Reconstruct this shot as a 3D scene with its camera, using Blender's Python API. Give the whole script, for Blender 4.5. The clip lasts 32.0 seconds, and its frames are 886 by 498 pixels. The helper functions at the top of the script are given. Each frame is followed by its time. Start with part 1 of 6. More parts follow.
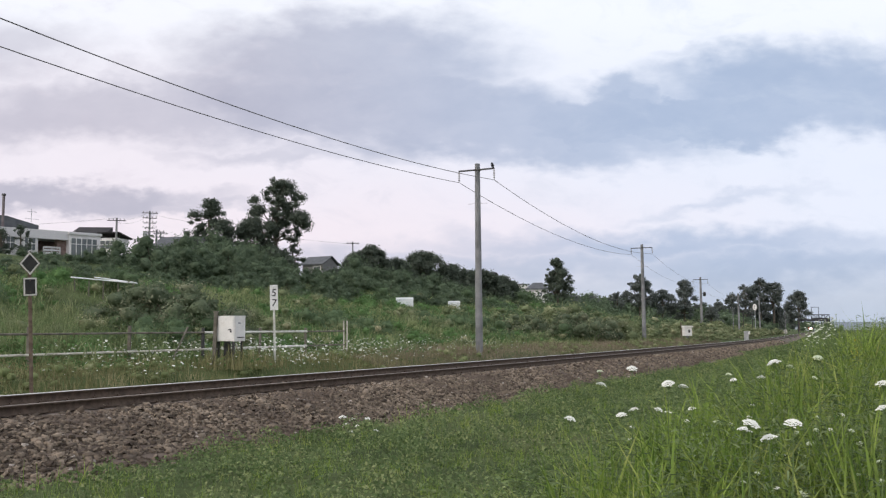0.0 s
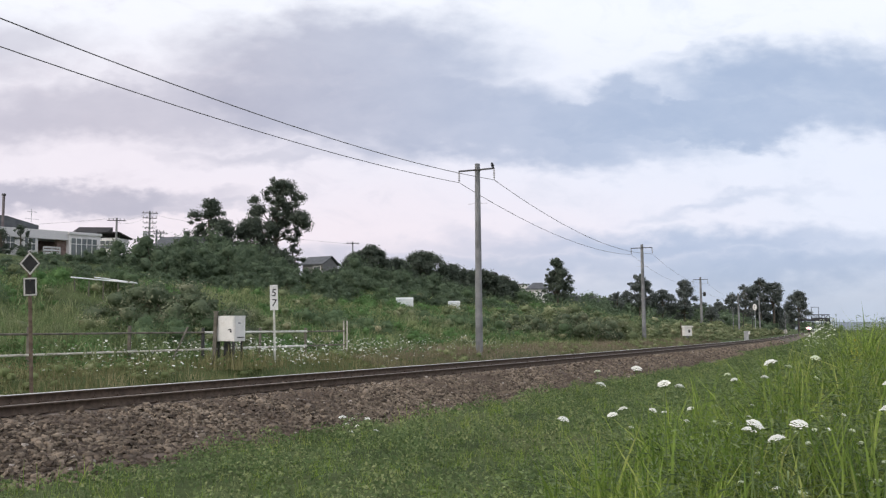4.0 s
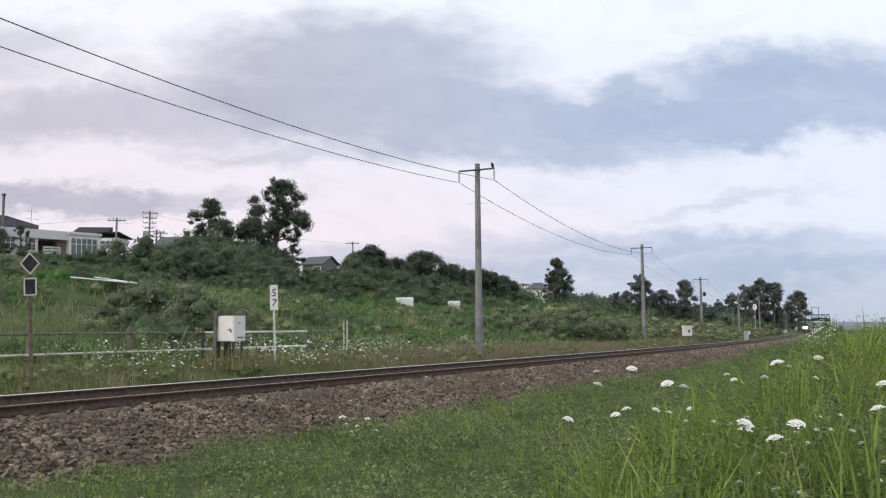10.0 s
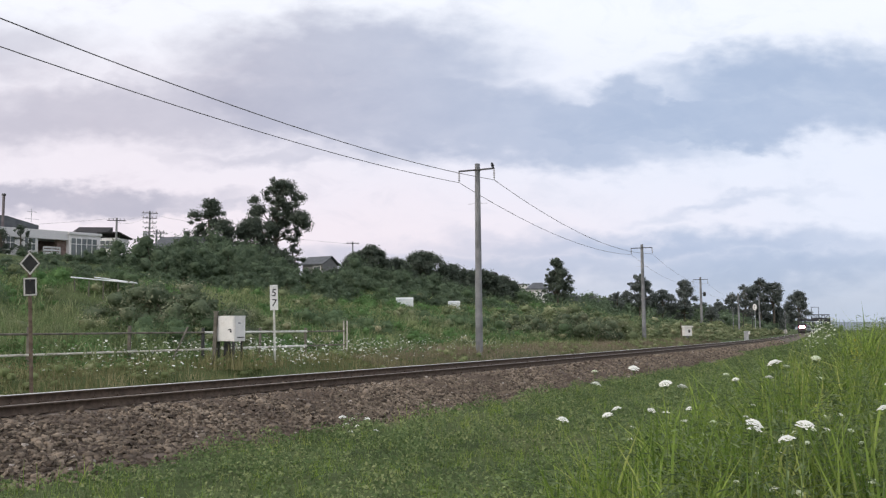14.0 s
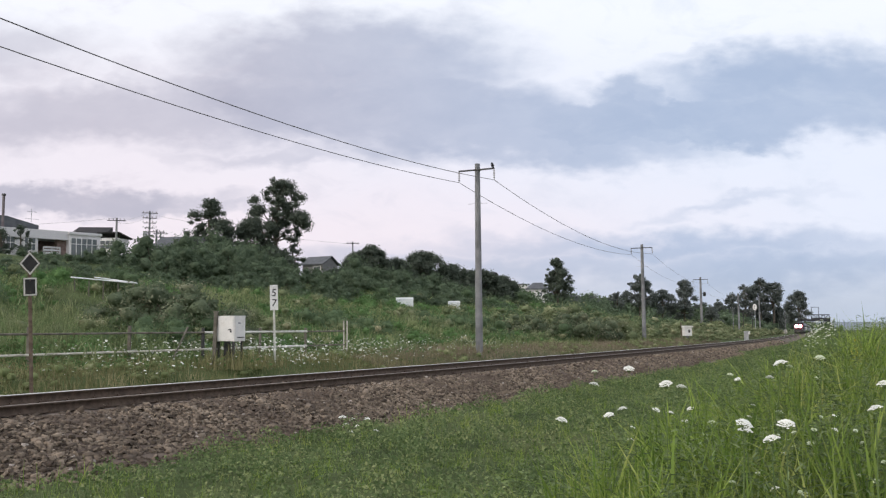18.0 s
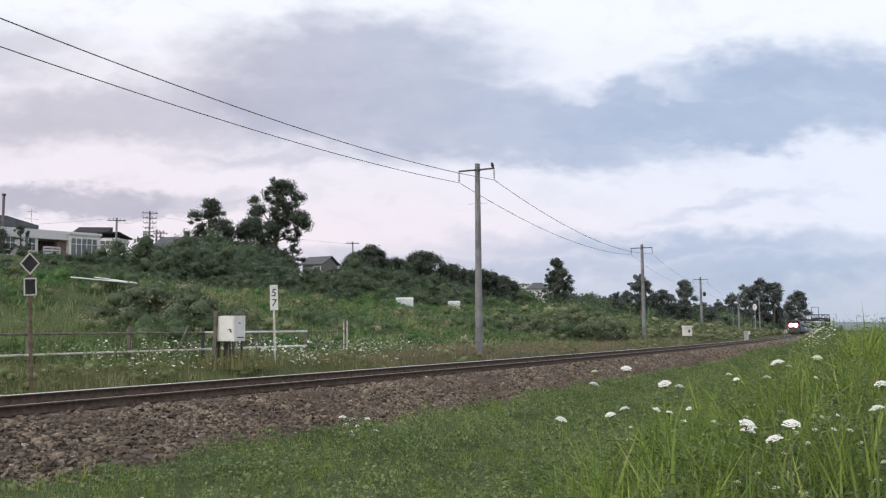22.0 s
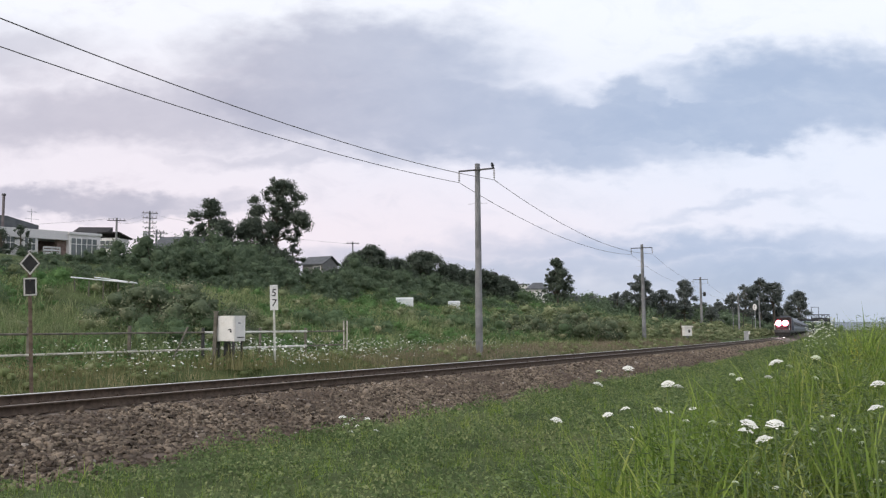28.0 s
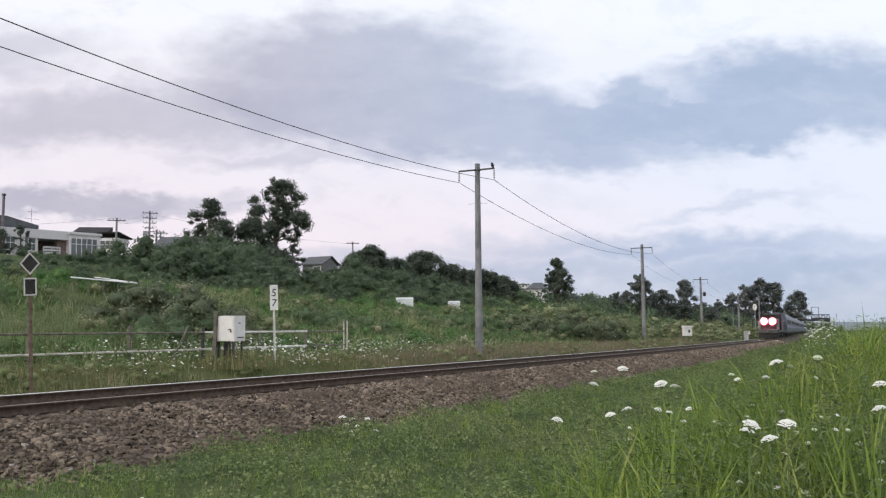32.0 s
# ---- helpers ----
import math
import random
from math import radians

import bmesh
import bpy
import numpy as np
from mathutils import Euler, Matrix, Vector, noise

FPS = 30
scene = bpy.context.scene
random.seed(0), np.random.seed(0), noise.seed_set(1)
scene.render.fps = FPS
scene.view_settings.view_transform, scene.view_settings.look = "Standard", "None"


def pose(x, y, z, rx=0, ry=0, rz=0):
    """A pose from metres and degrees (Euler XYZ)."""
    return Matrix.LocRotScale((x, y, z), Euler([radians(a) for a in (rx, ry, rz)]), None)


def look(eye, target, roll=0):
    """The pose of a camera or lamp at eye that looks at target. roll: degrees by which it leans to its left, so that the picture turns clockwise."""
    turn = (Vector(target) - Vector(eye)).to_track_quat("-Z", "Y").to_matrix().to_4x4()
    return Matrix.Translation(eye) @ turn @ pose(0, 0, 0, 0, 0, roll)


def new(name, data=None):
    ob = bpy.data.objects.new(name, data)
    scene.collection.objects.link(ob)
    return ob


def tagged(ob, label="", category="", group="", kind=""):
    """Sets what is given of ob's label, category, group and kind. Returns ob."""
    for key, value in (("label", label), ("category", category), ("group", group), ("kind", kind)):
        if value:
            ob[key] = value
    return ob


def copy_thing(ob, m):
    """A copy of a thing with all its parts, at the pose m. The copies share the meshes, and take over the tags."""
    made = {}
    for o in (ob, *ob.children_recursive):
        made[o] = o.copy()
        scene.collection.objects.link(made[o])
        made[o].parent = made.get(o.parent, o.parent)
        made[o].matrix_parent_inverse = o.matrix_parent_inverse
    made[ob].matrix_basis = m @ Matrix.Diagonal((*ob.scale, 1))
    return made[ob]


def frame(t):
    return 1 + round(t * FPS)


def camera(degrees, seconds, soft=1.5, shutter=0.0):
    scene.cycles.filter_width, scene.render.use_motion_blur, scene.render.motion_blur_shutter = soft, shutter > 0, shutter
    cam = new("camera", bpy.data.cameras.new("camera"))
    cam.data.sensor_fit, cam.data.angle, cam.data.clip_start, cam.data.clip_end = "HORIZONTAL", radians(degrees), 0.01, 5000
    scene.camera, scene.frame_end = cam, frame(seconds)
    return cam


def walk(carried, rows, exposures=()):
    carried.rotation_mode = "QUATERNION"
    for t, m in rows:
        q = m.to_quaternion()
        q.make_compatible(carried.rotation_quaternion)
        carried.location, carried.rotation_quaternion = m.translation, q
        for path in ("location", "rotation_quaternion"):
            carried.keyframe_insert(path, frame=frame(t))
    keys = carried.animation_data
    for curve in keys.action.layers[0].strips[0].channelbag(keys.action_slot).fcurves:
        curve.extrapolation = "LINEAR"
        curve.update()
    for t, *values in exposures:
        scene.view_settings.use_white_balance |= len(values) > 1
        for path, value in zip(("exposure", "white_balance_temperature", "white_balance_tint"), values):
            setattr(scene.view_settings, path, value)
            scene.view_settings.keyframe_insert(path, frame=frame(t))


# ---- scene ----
# ---------------- camera ----------------
EYE = Vector((0.0, 0.0, 1.6))
cam = camera(55.19, 32.0, soft=1.25)
CAM_POSE = pose(0, 0, 1.6, 94.95, 0, 0) @ pose(0, 0, 0, 0, 0, -0.4)
walk(cam, [(0.0, CAM_POSE), (32.0, CAM_POSE)], exposures=[(0.0, 0.0), (32.0, 0.0)])

# ---------------- world and light: overcast evening ----------------
SUN_AZ, SUN_EL = -125.0, 35.0        # degrees from +Y towards +X, and above the horizon
world = bpy.data.worlds.new("evening_sky")
scene.world = world
world.use_nodes = True
wn, wl = world.node_tree.nodes, world.node_tree.links
sky = wn.new("ShaderNodeTexSky")
sky.sky_type, sky.sun_disc = "NISHITA", False
sky.sun_elevation, sky.sun_rotation = radians(SUN_EL), radians(SUN_AZ)
sky.air_density, sky.dust_density = 1.0, 4.0
wash = wn.new("ShaderNodeMix")
wash.data_type = "RGBA"
wash.inputs[0].default_value = 0.6
wash.inputs[7].default_value = (9.0, 8.9, 9.3, 1)
wl.new(sky.outputs[0], wash.inputs[6])
wl.new(wash.outputs[2], wn["Background"].inputs[0])
wn["Background"].inputs[1].default_value = 0.145
sun = new("sun", bpy.data.lights.new("sun", "SUN"))
sun.data.energy, sun.data.angle, sun.data.color = 0.6, radians(25), (1.0, 0.93, 0.88)
sun.matrix_world = look((0, 0, 0), (-math.sin(radians(SUN_AZ)), -math.cos(radians(SUN_AZ)), -math.tan(radians(SUN_EL))))

# ---------------- node helpers and materials ----------------


class Tree:
    """Short hand for a material's nodes."""

    def __init__(self, name):
        self.mat = bpy.data.materials.new(name)
        self.mat.use_nodes = True
        self.n, self.l = self.mat.node_tree.nodes, self.mat.node_tree.links
        self.bsdf = self.n["Principled BSDF"]

    def put(self, sock, value):
        if hasattr(value, "is_linked"):
            self.l.new(value, sock)
        elif isinstance(value, (tuple, list)) and len(value) == 3 and sock.type == "RGBA":
            sock.default_value = (*value, 1)
        else:
            sock.default_value = value

    def math(self, op, a, b=0.0, c=0.0, clamp=False):
        m = self.n.new("ShaderNodeMath")
        m.operation, m.use_clamp = op, clamp
        for k, v in enumerate((a, b, c)):
            self.put(m.inputs[k], v)
        return m.outputs[0]

    def mix(self, f, a, b, blend="MIX"):
        m = self.n.new("ShaderNodeMix")
        m.data_type, m.blend_type = "RGBA", blend
        self.put(m.inputs[0], f), self.put(m.inputs[6], a), self.put(m.inputs[7], b)
        return m.outputs[2]

    def noise(self, scale, detail=4.0, vec=None, rough=0.55, distort=0.0):
        m = self.n.new("ShaderNodeTexNoise")
        m.inputs["Scale"].default_value, m.inputs["Detail"].default_value = scale, detail
        m.inputs["Roughness"].default_value, m.inputs["Distortion"].default_value = rough, distort
        self.l.new(vec if vec is not None else self.coord("Object"), m.inputs["Vector"])
        return m.outputs[0]

    def coord(self, kind):
        m = self.n.new("ShaderNodeTexCoord")
        return m.outputs[kind]

    def step(self, v, lo, hi):
        m = self.n.new("ShaderNodeMapRange")
        m.interpolation_type = "SMOOTHSTEP"
        self.put(m.inputs[0], v)
        m.inputs[1].default_value, m.inputs[2].default_value = lo, hi
        return m.outputs[0]

    def island(self):
        return self.n.new("ShaderNodeNewGeometry").outputs["Random Per Island"]

    def rand(self):
        return self.n.new("ShaderNodeObjectInfo").outputs["Random"]

    def world_pos(self):
        return self.n.new("ShaderNodeNewGeometry").outputs["Position"]

    def bump(self, height, strength=0.3, dist=0.02):
        b = self.n.new("ShaderNodeBump")
        b.inputs["Strength"].default_value, b.inputs["Distance"].default_value = strength, dist
        self.put(b.inputs["Height"], height)
        self.l.new(b.outputs[0], self.bsdf.inputs["Normal"])

    def done(self, color, rough=0.7, metal=0.0, spec=0.4):
        self.put(self.bsdf.inputs["Base Color"], color)
        self.put(self.bsdf.inputs["Roughness"], rough)
        self.bsdf.inputs["Metallic"].default_value = metal
        self.bsdf.inputs["Specular IOR Level"].default_value = spec
        return self.mat


def surface(name, a, b, scale=3.0, rough=0.7, metal=0.0, bump=0.2, fine=60.0, spec=0.4, stain=None, piece=False):
    """Two tones mixed at two scales, with fine relief; stain: a third colour in blots."""
    t = Tree(name)
    c = t.mix(t.step(t.noise(scale, 5), 0.35, 0.65), a, b)
    g = t.noise(fine, 3)
    c = t.mix(t.math("MULTIPLY", t.step(g, 0.4, 0.75), 0.25), c, tuple(0.5 * v for v in a))
    if stain:
        c = t.mix(t.math("MULTIPLY", t.step(t.noise(scale * 0.6, 6, distort=1.0), 0.55, 0.72), 0.8), c, stain)
    if piece:
        c = t.mix(t.math("MULTIPLY", t.rand(), 0.5), c, tuple(0.55 * v for v in b))
    t.bump(g, bump, 0.01)
    return t.done(c, rough, metal, spec)


def leafy(name, dark, light, dry=None, patch=0.25, glow=0.3, rough=0.75, vary=1.0):
    """Foliage: each leaf its own tone, patches at a large scale, some light let through."""
    t = Tree(name)
    c = t.mix(t.math("ADD", 0.5 - 0.5 * vary, t.math("MULTIPLY", t.island(), vary)), dark, light)
    p = t.step(t.noise(patch, 4, t.world_pos()), 0.35, 0.65)
    c = t.mix(t.math("MULTIPLY", p, 0.42), c, tuple(0.6 * v for v in dark))
    c = t.mix(t.math("MULTIPLY", t.step(t.noise(patch * 7, 3, t.world_pos()), 0.5, 0.72), 0.5), c, tuple(0.5 * v for v in dark))
    if dry:
        q = t.math("MULTIPLY", t.step(t.noise(patch * 2.3, 3, t.world_pos()), 0.45, 0.7), t.step(t.island(), 0.2, 0.9))
        c = t.mix(q, c, dry)
    t.done(c, rough, 0.0, 0.12)
    tr = t.n.new("ShaderNodeBsdfTranslucent")
    t.put(tr.inputs[0], c)
    m = t.n.new("ShaderNodeMixShader")
    m.inputs[0].default_value = glow
    t.l.new(t.bsdf.outputs[0], m.inputs[1]), t.l.new(tr.outputs[0], m.inputs[2])
    t.l.new(m.outputs[0], t.n["Material Output"].inputs[0])
    return t.mat


def lit(name, color, strength):
    t = Tree(name)
    t.done(color, 0.3)
    t.put(t.bsdf.inputs["Emission Color"], color)
    t.bsdf.inputs["Emission Strength"].default_value = strength
    return t.mat


M_CONCRETE = surface("pole_concrete", (0.17, 0.175, 0.185), (0.27, 0.275, 0.285), 1.2, 0.85, stain=(0.13, 0.13, 0.13))
M_GALV = surface("galvanised_steel", (0.32, 0.33, 0.34), (0.45, 0.46, 0.47), 6, 0.5, 0.6)
M_DARKSTEEL = surface("dark_steel", (0.05, 0.05, 0.055), (0.09, 0.09, 0.09), 6, 0.6, 0.5)
M_RUST = surface("rusty_rail_side", (0.058, 0.041, 0.030), (0.105, 0.075, 0.055), 9, 0.85, stain=(0.05, 0.033, 0.026))
M_RAILDULL = surface("dull_rail_head", (0.20, 0.165, 0.14), (0.28, 0.24, 0.21), 14, 0.5, 0.3, 0.05)
M_RAILTOP = surface("polished_rail_head", (0.66, 0.65, 0.62), (0.8, 0.79, 0.76), 14, 0.32, 0.35, 0.05)
M_SLEEPER = surface("weathered_sleeper", (0.15, 0.12, 0.10), (0.25, 0.21, 0.18), 4, 0.9, stain=(0.10, 0.075, 0.06), piece=True)
M_PORCELAIN = surface("porcelain", (0.25, 0.24, 0.24), (0.4, 0.39, 0.38), 9, 0.25)
M_WIRE = surface("wire", (0.10, 0.10, 0.105), (0.15, 0.15, 0.15), 9, 0.6)
M_WHITE = surface("white_paint", (0.74, 0.74, 0.72), (0.82, 0.81, 0.79), 2.5, 0.5, stain=(0.55, 0.52, 0.46))
M_SIGNWHITE = surface("sign_white", (0.78, 0.78, 0.76), (0.85, 0.85, 0.83), 5, 0.45)
M_BLACK = surface("black_paint", (0.012, 0.012, 0.013), (0.03, 0.028, 0.026), 6, 0.5)
M_FLUE = surface("flue_steel", (0.13, 0.11, 0.115), (0.19, 0.165, 0.17), 3, 0.6, 0.2)
M_RUSTPOST = surface("rusty_post", (0.125, 0.092, 0.066), (0.195, 0.152, 0.115), 8, 0.9, stain=(0.07, 0.045, 0.03))
M_FENCEOLD = surface("grey_fence_pipe", (0.12, 0.11, 0.09), (0.21, 0.19, 0.16), 5, 0.7, 0.2, stain=(0.13, 0.09, 0.06))
M_FENCEWHITE = surface("worn_white_pipe", (0.55, 0.55, 0.5), (0.72, 0.72, 0.68), 4, 0.6, stain=(0.3, 0.26, 0.2))
M_BARK = surface("bark", (0.09, 0.075, 0.06), (0.16, 0.135, 0.11), 5, 0.95, bump=0.6, fine=25)
M_WALLWHITE = surface("house_white_render", (0.66, 0.65, 0.66), (0.74, 0.73, 0.74), 0.7, 0.8)
M_WALLGREY = surface("house_grey_siding", (0.19, 0.19, 0.195), (0.26, 0.26, 0.26), 0.7, 0.8)
M_BRICK = surface("brown_brick", (0.20, 0.14, 0.125), (0.30, 0.22, 0.20), 3, 0.9)
M_ROOF = surface("dark_roof", (0.028, 0.026, 0.03), (0.05, 0.046, 0.052), 2, 0.9, spec=0.1)
M_ROOFGREY = surface("grey_green_roof", (0.065, 0.072, 0.082), (0.10, 0.108, 0.118), 2, 0.6)
M_TUNNEL = surface("greenhouse_film", (0.6, 0.66, 0.68), (0.74, 0.78, 0.79), 2, 0.35)
M_LOCO = surface("loco_red_paint", (0.050, 0.010, 0.018), (0.075, 0.014, 0.024), 2, 0.45)
M_COACH = surface("coach_silver_blue", (0.085, 0.10, 0.13), (0.125, 0.14, 0.175), 1, 0.45, 0.1)
M_COACHBAND = surface("coach_blue_band", (0.05, 0.08, 0.16), (0.07, 0.1, 0.2), 1, 0.35)
M_LAMP = lit("headlamp_glass", (1.0, 0.86, 0.84), 150.0)
# red halo of glare round the headlamps, given as an emitting colour
M_LAMPHALO = lit("lamp_halo", (1.0, 0.10, 0.16), 1.3)
M_PETAL = surface("white_petals", (0.74, 0.76, 0.70), (0.84, 0.85, 0.80), 40, 0.8)
M_PETALGREEN = surface("green_white_petals", (0.48, 0.55, 0.38), (0.64, 0.70, 0.52), 40, 0.8)
M_STEM = surface("flower_stem", (0.10, 0.16, 0.05), (0.16, 0.22, 0.08), 20, 0.7)
M_FEATHER = surface("crow_black", (0.008, 0.008, 0.01), (0.02, 0.02, 0.024), 20, 0.5)

M_TREE = leafy("tree_leaves", (0.092, 0.116, 0.094), (0.178, 0.214, 0.162), patch=0.5, glow=0.4, vary=0.6)
M_SHRUB = leafy("shrub_leaves", (0.092, 0.134, 0.085), (0.192, 0.254, 0.156), patch=0.22, glow=0.35, vary=0.6)
# leaves of the far trees: haze of distance painted in as a paler grey-green
M_HAZYTREE = leafy("hazy_tree_leaves", (0.135, 0.158, 0.150), (0.225, 0.255, 0.232), patch=0.5, glow=0.4, vary=0.6)
M_OLIVE = leafy("olive_bush_leaves", (0.13, 0.175, 0.085), (0.33, 0.375, 0.205), (0.44, 0.42, 0.27), 0.4, vary=0.6)
M_OLIVEDARK = leafy("olive_shrub_leaves", (0.100, 0.138, 0.082), (0.225, 0.265, 0.165), (0.40, 0.39, 0.27), 0.5, vary=0.6)
M_BRAMBLE = leafy("bramble_leaves", (0.088, 0.142, 0.076), (0.205, 0.285, 0.150), None, 0.3, vary=0.6)
M_PALEWEED = leafy("pale_weed_leaves", (0.17, 0.215, 0.09), (0.33, 0.39, 0.19), (0.42, 0.40, 0.25), 0.5, vary=0.6)
M_MEADOW = leafy("meadow_grass", (0.13, 0.18, 0.075), (0.30, 0.375, 0.18), (0.40, 0.41, 0.23), 0.14)
M_WEED = leafy("meadow_weeds", (0.075, 0.16, 0.058), (0.23, 0.375, 0.14), None, 0.2, vary=0.6)
M_DRY = leafy("dry_grass", (0.20, 0.175, 0.115), (0.38, 0.33, 0.235), (0.31, 0.225, 0.18), 0.6)
M_VERGE = leafy("verge_plants", (0.085, 0.142, 0.055), (0.29, 0.365, 0.160), (0.34, 0.37, 0.18), 0.6, vary=0.85)
M_TALL = leafy("tall_grass", (0.125, 0.215, 0.045), (0.40, 0.52, 0.115), (0.47, 0.47, 0.18), 0.5, 0.4)


def stone_material():
    t = Tree("ballast_stone")
    c = t.mix(t.island(), (0.036, 0.028, 0.021), (0.345, 0.282, 0.215))
    c = t.mix(t.step(t.noise(0.5, 4, t.world_pos()), 0.4, 0.7), c, (0.125, 0.099, 0.078))
    c = t.mix(t.math("MULTIPLY", t.step(t.island(), 0.988, 0.993), 0.45), c, (0.55, 0.52, 0.49))
    g = t.noise(30, 3, t.world_pos())
    c = t.mix(t.math("MULTIPLY", t.step(g, 0.4, 0.7), 0.4), c, (0.07, 0.05, 0.042))
    t.bump(g, 0.4, 0.01)
    return t.done(c, 0.95, 0, 0.2)


M_STONE = stone_material()
M_BED = surface("ballast_bed", (0.085, 0.064, 0.050), (0.15, 0.117, 0.095), 3, 0.95, bump=0.8, fine=18, stain=(0.07, 0.055, 0.048))


def ground_material():
    t = Tree("ground_cover")
    p = t.world_pos()
    c = t.mix(t.step(t.noise(0.35, 6, p), 0.35, 0.65), (0.05, 0.075, 0.026), (0.10, 0.13, 0.05))
    c = t.mix(t.math("MULTIPLY", t.step(t.noise(6.0, 5, p), 0.45, 0.7), 0.6), c, (0.035, 0.05, 0.02))
    c = t.mix(t.math("MULTIPLY", t.step(t.noise(0.09, 4, p), 0.5, 0.7), 0.6), c, (0.14, 0.14, 0.065))
    t.bump(t.noise(9.0, 6, p), 0.9, 0.08)
    return t.done(c, 0.95, 0, 0.15)


def sea_material():
    t = Tree("sea_water")
    p = t.world_pos()
    t.bump(t.noise(0.4, 4, p), 0.25, 0.3)
    return t.done(t.mix(t.noise(0.01, 4, p), (0.03, 0.05, 0.07), (0.05, 0.075, 0.1)), 0.35, 0, 0.5)


M_GROUND, M_SEA = ground_material(), sea_material()


def cloud_material():
    """Layered evening clouds, worked out from the direction of each point of the dome."""
    t = Tree("evening_clouds")
    sep = t.n.new("ShaderNodeSeparateXYZ")
    t.l.new(t.coord("Object"), sep.inputs[0])
    u0 = t.math("DIVIDE", sep.outputs[0], sep.outputs[1])
    v0 = t.math("DIVIDE", sep.outputs[2], sep.outputs[1])
    comb = t.n.new("ShaderNodeCombineXYZ")
    t.put(comb.inputs[0], u0), t.put(comb.inputs[1], t.math("MULTIPLY", v0, 1.9))
    vec = comb.outputs[0]
    n1, n2 = t.noise(5.0, 6, vec, 0.6), t.noise(17.0, 6, vec, 0.6)
    warp = t.n.new("ShaderNodeTexNoise")
    warp.inputs["Scale"].default_value, warp.inputs["Detail"].default_value = 8.0, 5
    t.l.new(vec, warp.inputs["Vector"])
    ws = t.n.new("ShaderNodeSeparateColor")
    t.l.new(warp.outputs[1], ws.inputs[0])
    fine = t.n.new("ShaderNodeTexNoise")
    fine.inputs["Scale"].default_value, fine.inputs["Detail"].default_value = 30.0, 5
    t.l.new(vec, fine.inputs["Vector"])
    fs = t.n.new("ShaderNodeSeparateColor")
    t.l.new(fine.outputs[1], fs.inputs[0])
    u = t.math("ADD", u0, t.math("MULTIPLY", t.math("SUBTRACT", ws.outputs[0], 0.5), 0.15))
    u = t.math("ADD", u, t.math("MULTIPLY", t.math("SUBTRACT", fs.outputs[0], 0.5), 0.06))
    v = t.math("ADD", v0, t.math("MULTIPLY", t.math("SUBTRACT", ws.outputs[1], 0.5), 0.075))
    v = t.math("ADD", v, t.math("MULTIPLY", t.math("SUBTRACT", fs.outputs[1], 0.5), 0.038))

    def puff(cu, cv, ru, rv, soft=0.5, tilt=0.0):
        """1 inside an oval of sky, falling to 0 outside."""
        du, dv = t.math("SUBTRACT", u, cu), t.math("SUBTRACT", v, cv)
        dv = t.math("SUBTRACT", dv, t.math("MULTIPLY", du, tilt))
        a = t.math("POWER", t.math("ABSOLUTE", t.math("DIVIDE", du, ru)), 2.0)
        b = t.math("POWER", t.math("ABSOLUTE", t.math("DIVIDE", dv, rv)), 2.0)
        r = t.math("SQRT", t.math("ADD", a, b))
        return t.step(t.math("MULTIPLY", r, -1.0), -1.0 - soft * 0.5, -1.0 + soft)

    dark = None
    for args in CLOUDS:
        p = t.math("MULTIPLY", puff(*args[:6]), args[6])
        dark = p if dark is None else t.math("MAXIMUM", dark, p)
    dark = t.math("MULTIPLY", dark, t.math("ADD", 0.72, t.math("MULTIPLY", n1, 0.56)))
    dark = t.math("ADD", dark, t.math("MULTIPLY", t.math("SUBTRACT", n2, 0.5), 0.22), clamp=True)
    across = t.step(u0, -0.45, 0.35)
    low = t.step(v0, 0.30, 0.02)
    bright = t.mix(across, (0.90, 0.85, 0.93), (0.83, 0.88, 1.01))
    bright = t.mix(t.math("MULTIPLY", t.step(v0, 0.22, 0.40), 0.8), bright, (0.96, 1.0, 1.08))
    bright = t.mix(t.math("MULTIPLY", t.math("MULTIPLY", low, puff(-0.12, 0.11, 0.5, 0.10, 1.0)), 0.8), bright, (0.94, 0.83, 0.89))
    gloom = t.mix(across, (0.47, 0.465, 0.57), (0.41, 0.51, 0.70))
    c = t.mix(t.math("MULTIPLY", dark, 0.95), bright, gloom)
    haze = t.step(v0, 0.10, 0.0)
    c = t.mix(t.math("MULTIPLY", haze, 0.75), c, (0.43, 0.50, 0.62))
    streak = t.math("MULTIPLY", t.step(t.noise(11.0, 6, vec, 0.62, 0.6), 0.5, 0.72), 0.28)
    c = t.mix(streak, c, t.mix(across, (0.66, 0.61, 0.70), (0.62, 0.70, 0.84)))
    em = t.n.new("ShaderNodeEmission")
    t.l.new(c, em.inputs[0])
    em.inputs[1].default_value = 1.0
    t.l.new(em.outputs[0], t.n["Material Output"].inputs[0])
    return t.mat


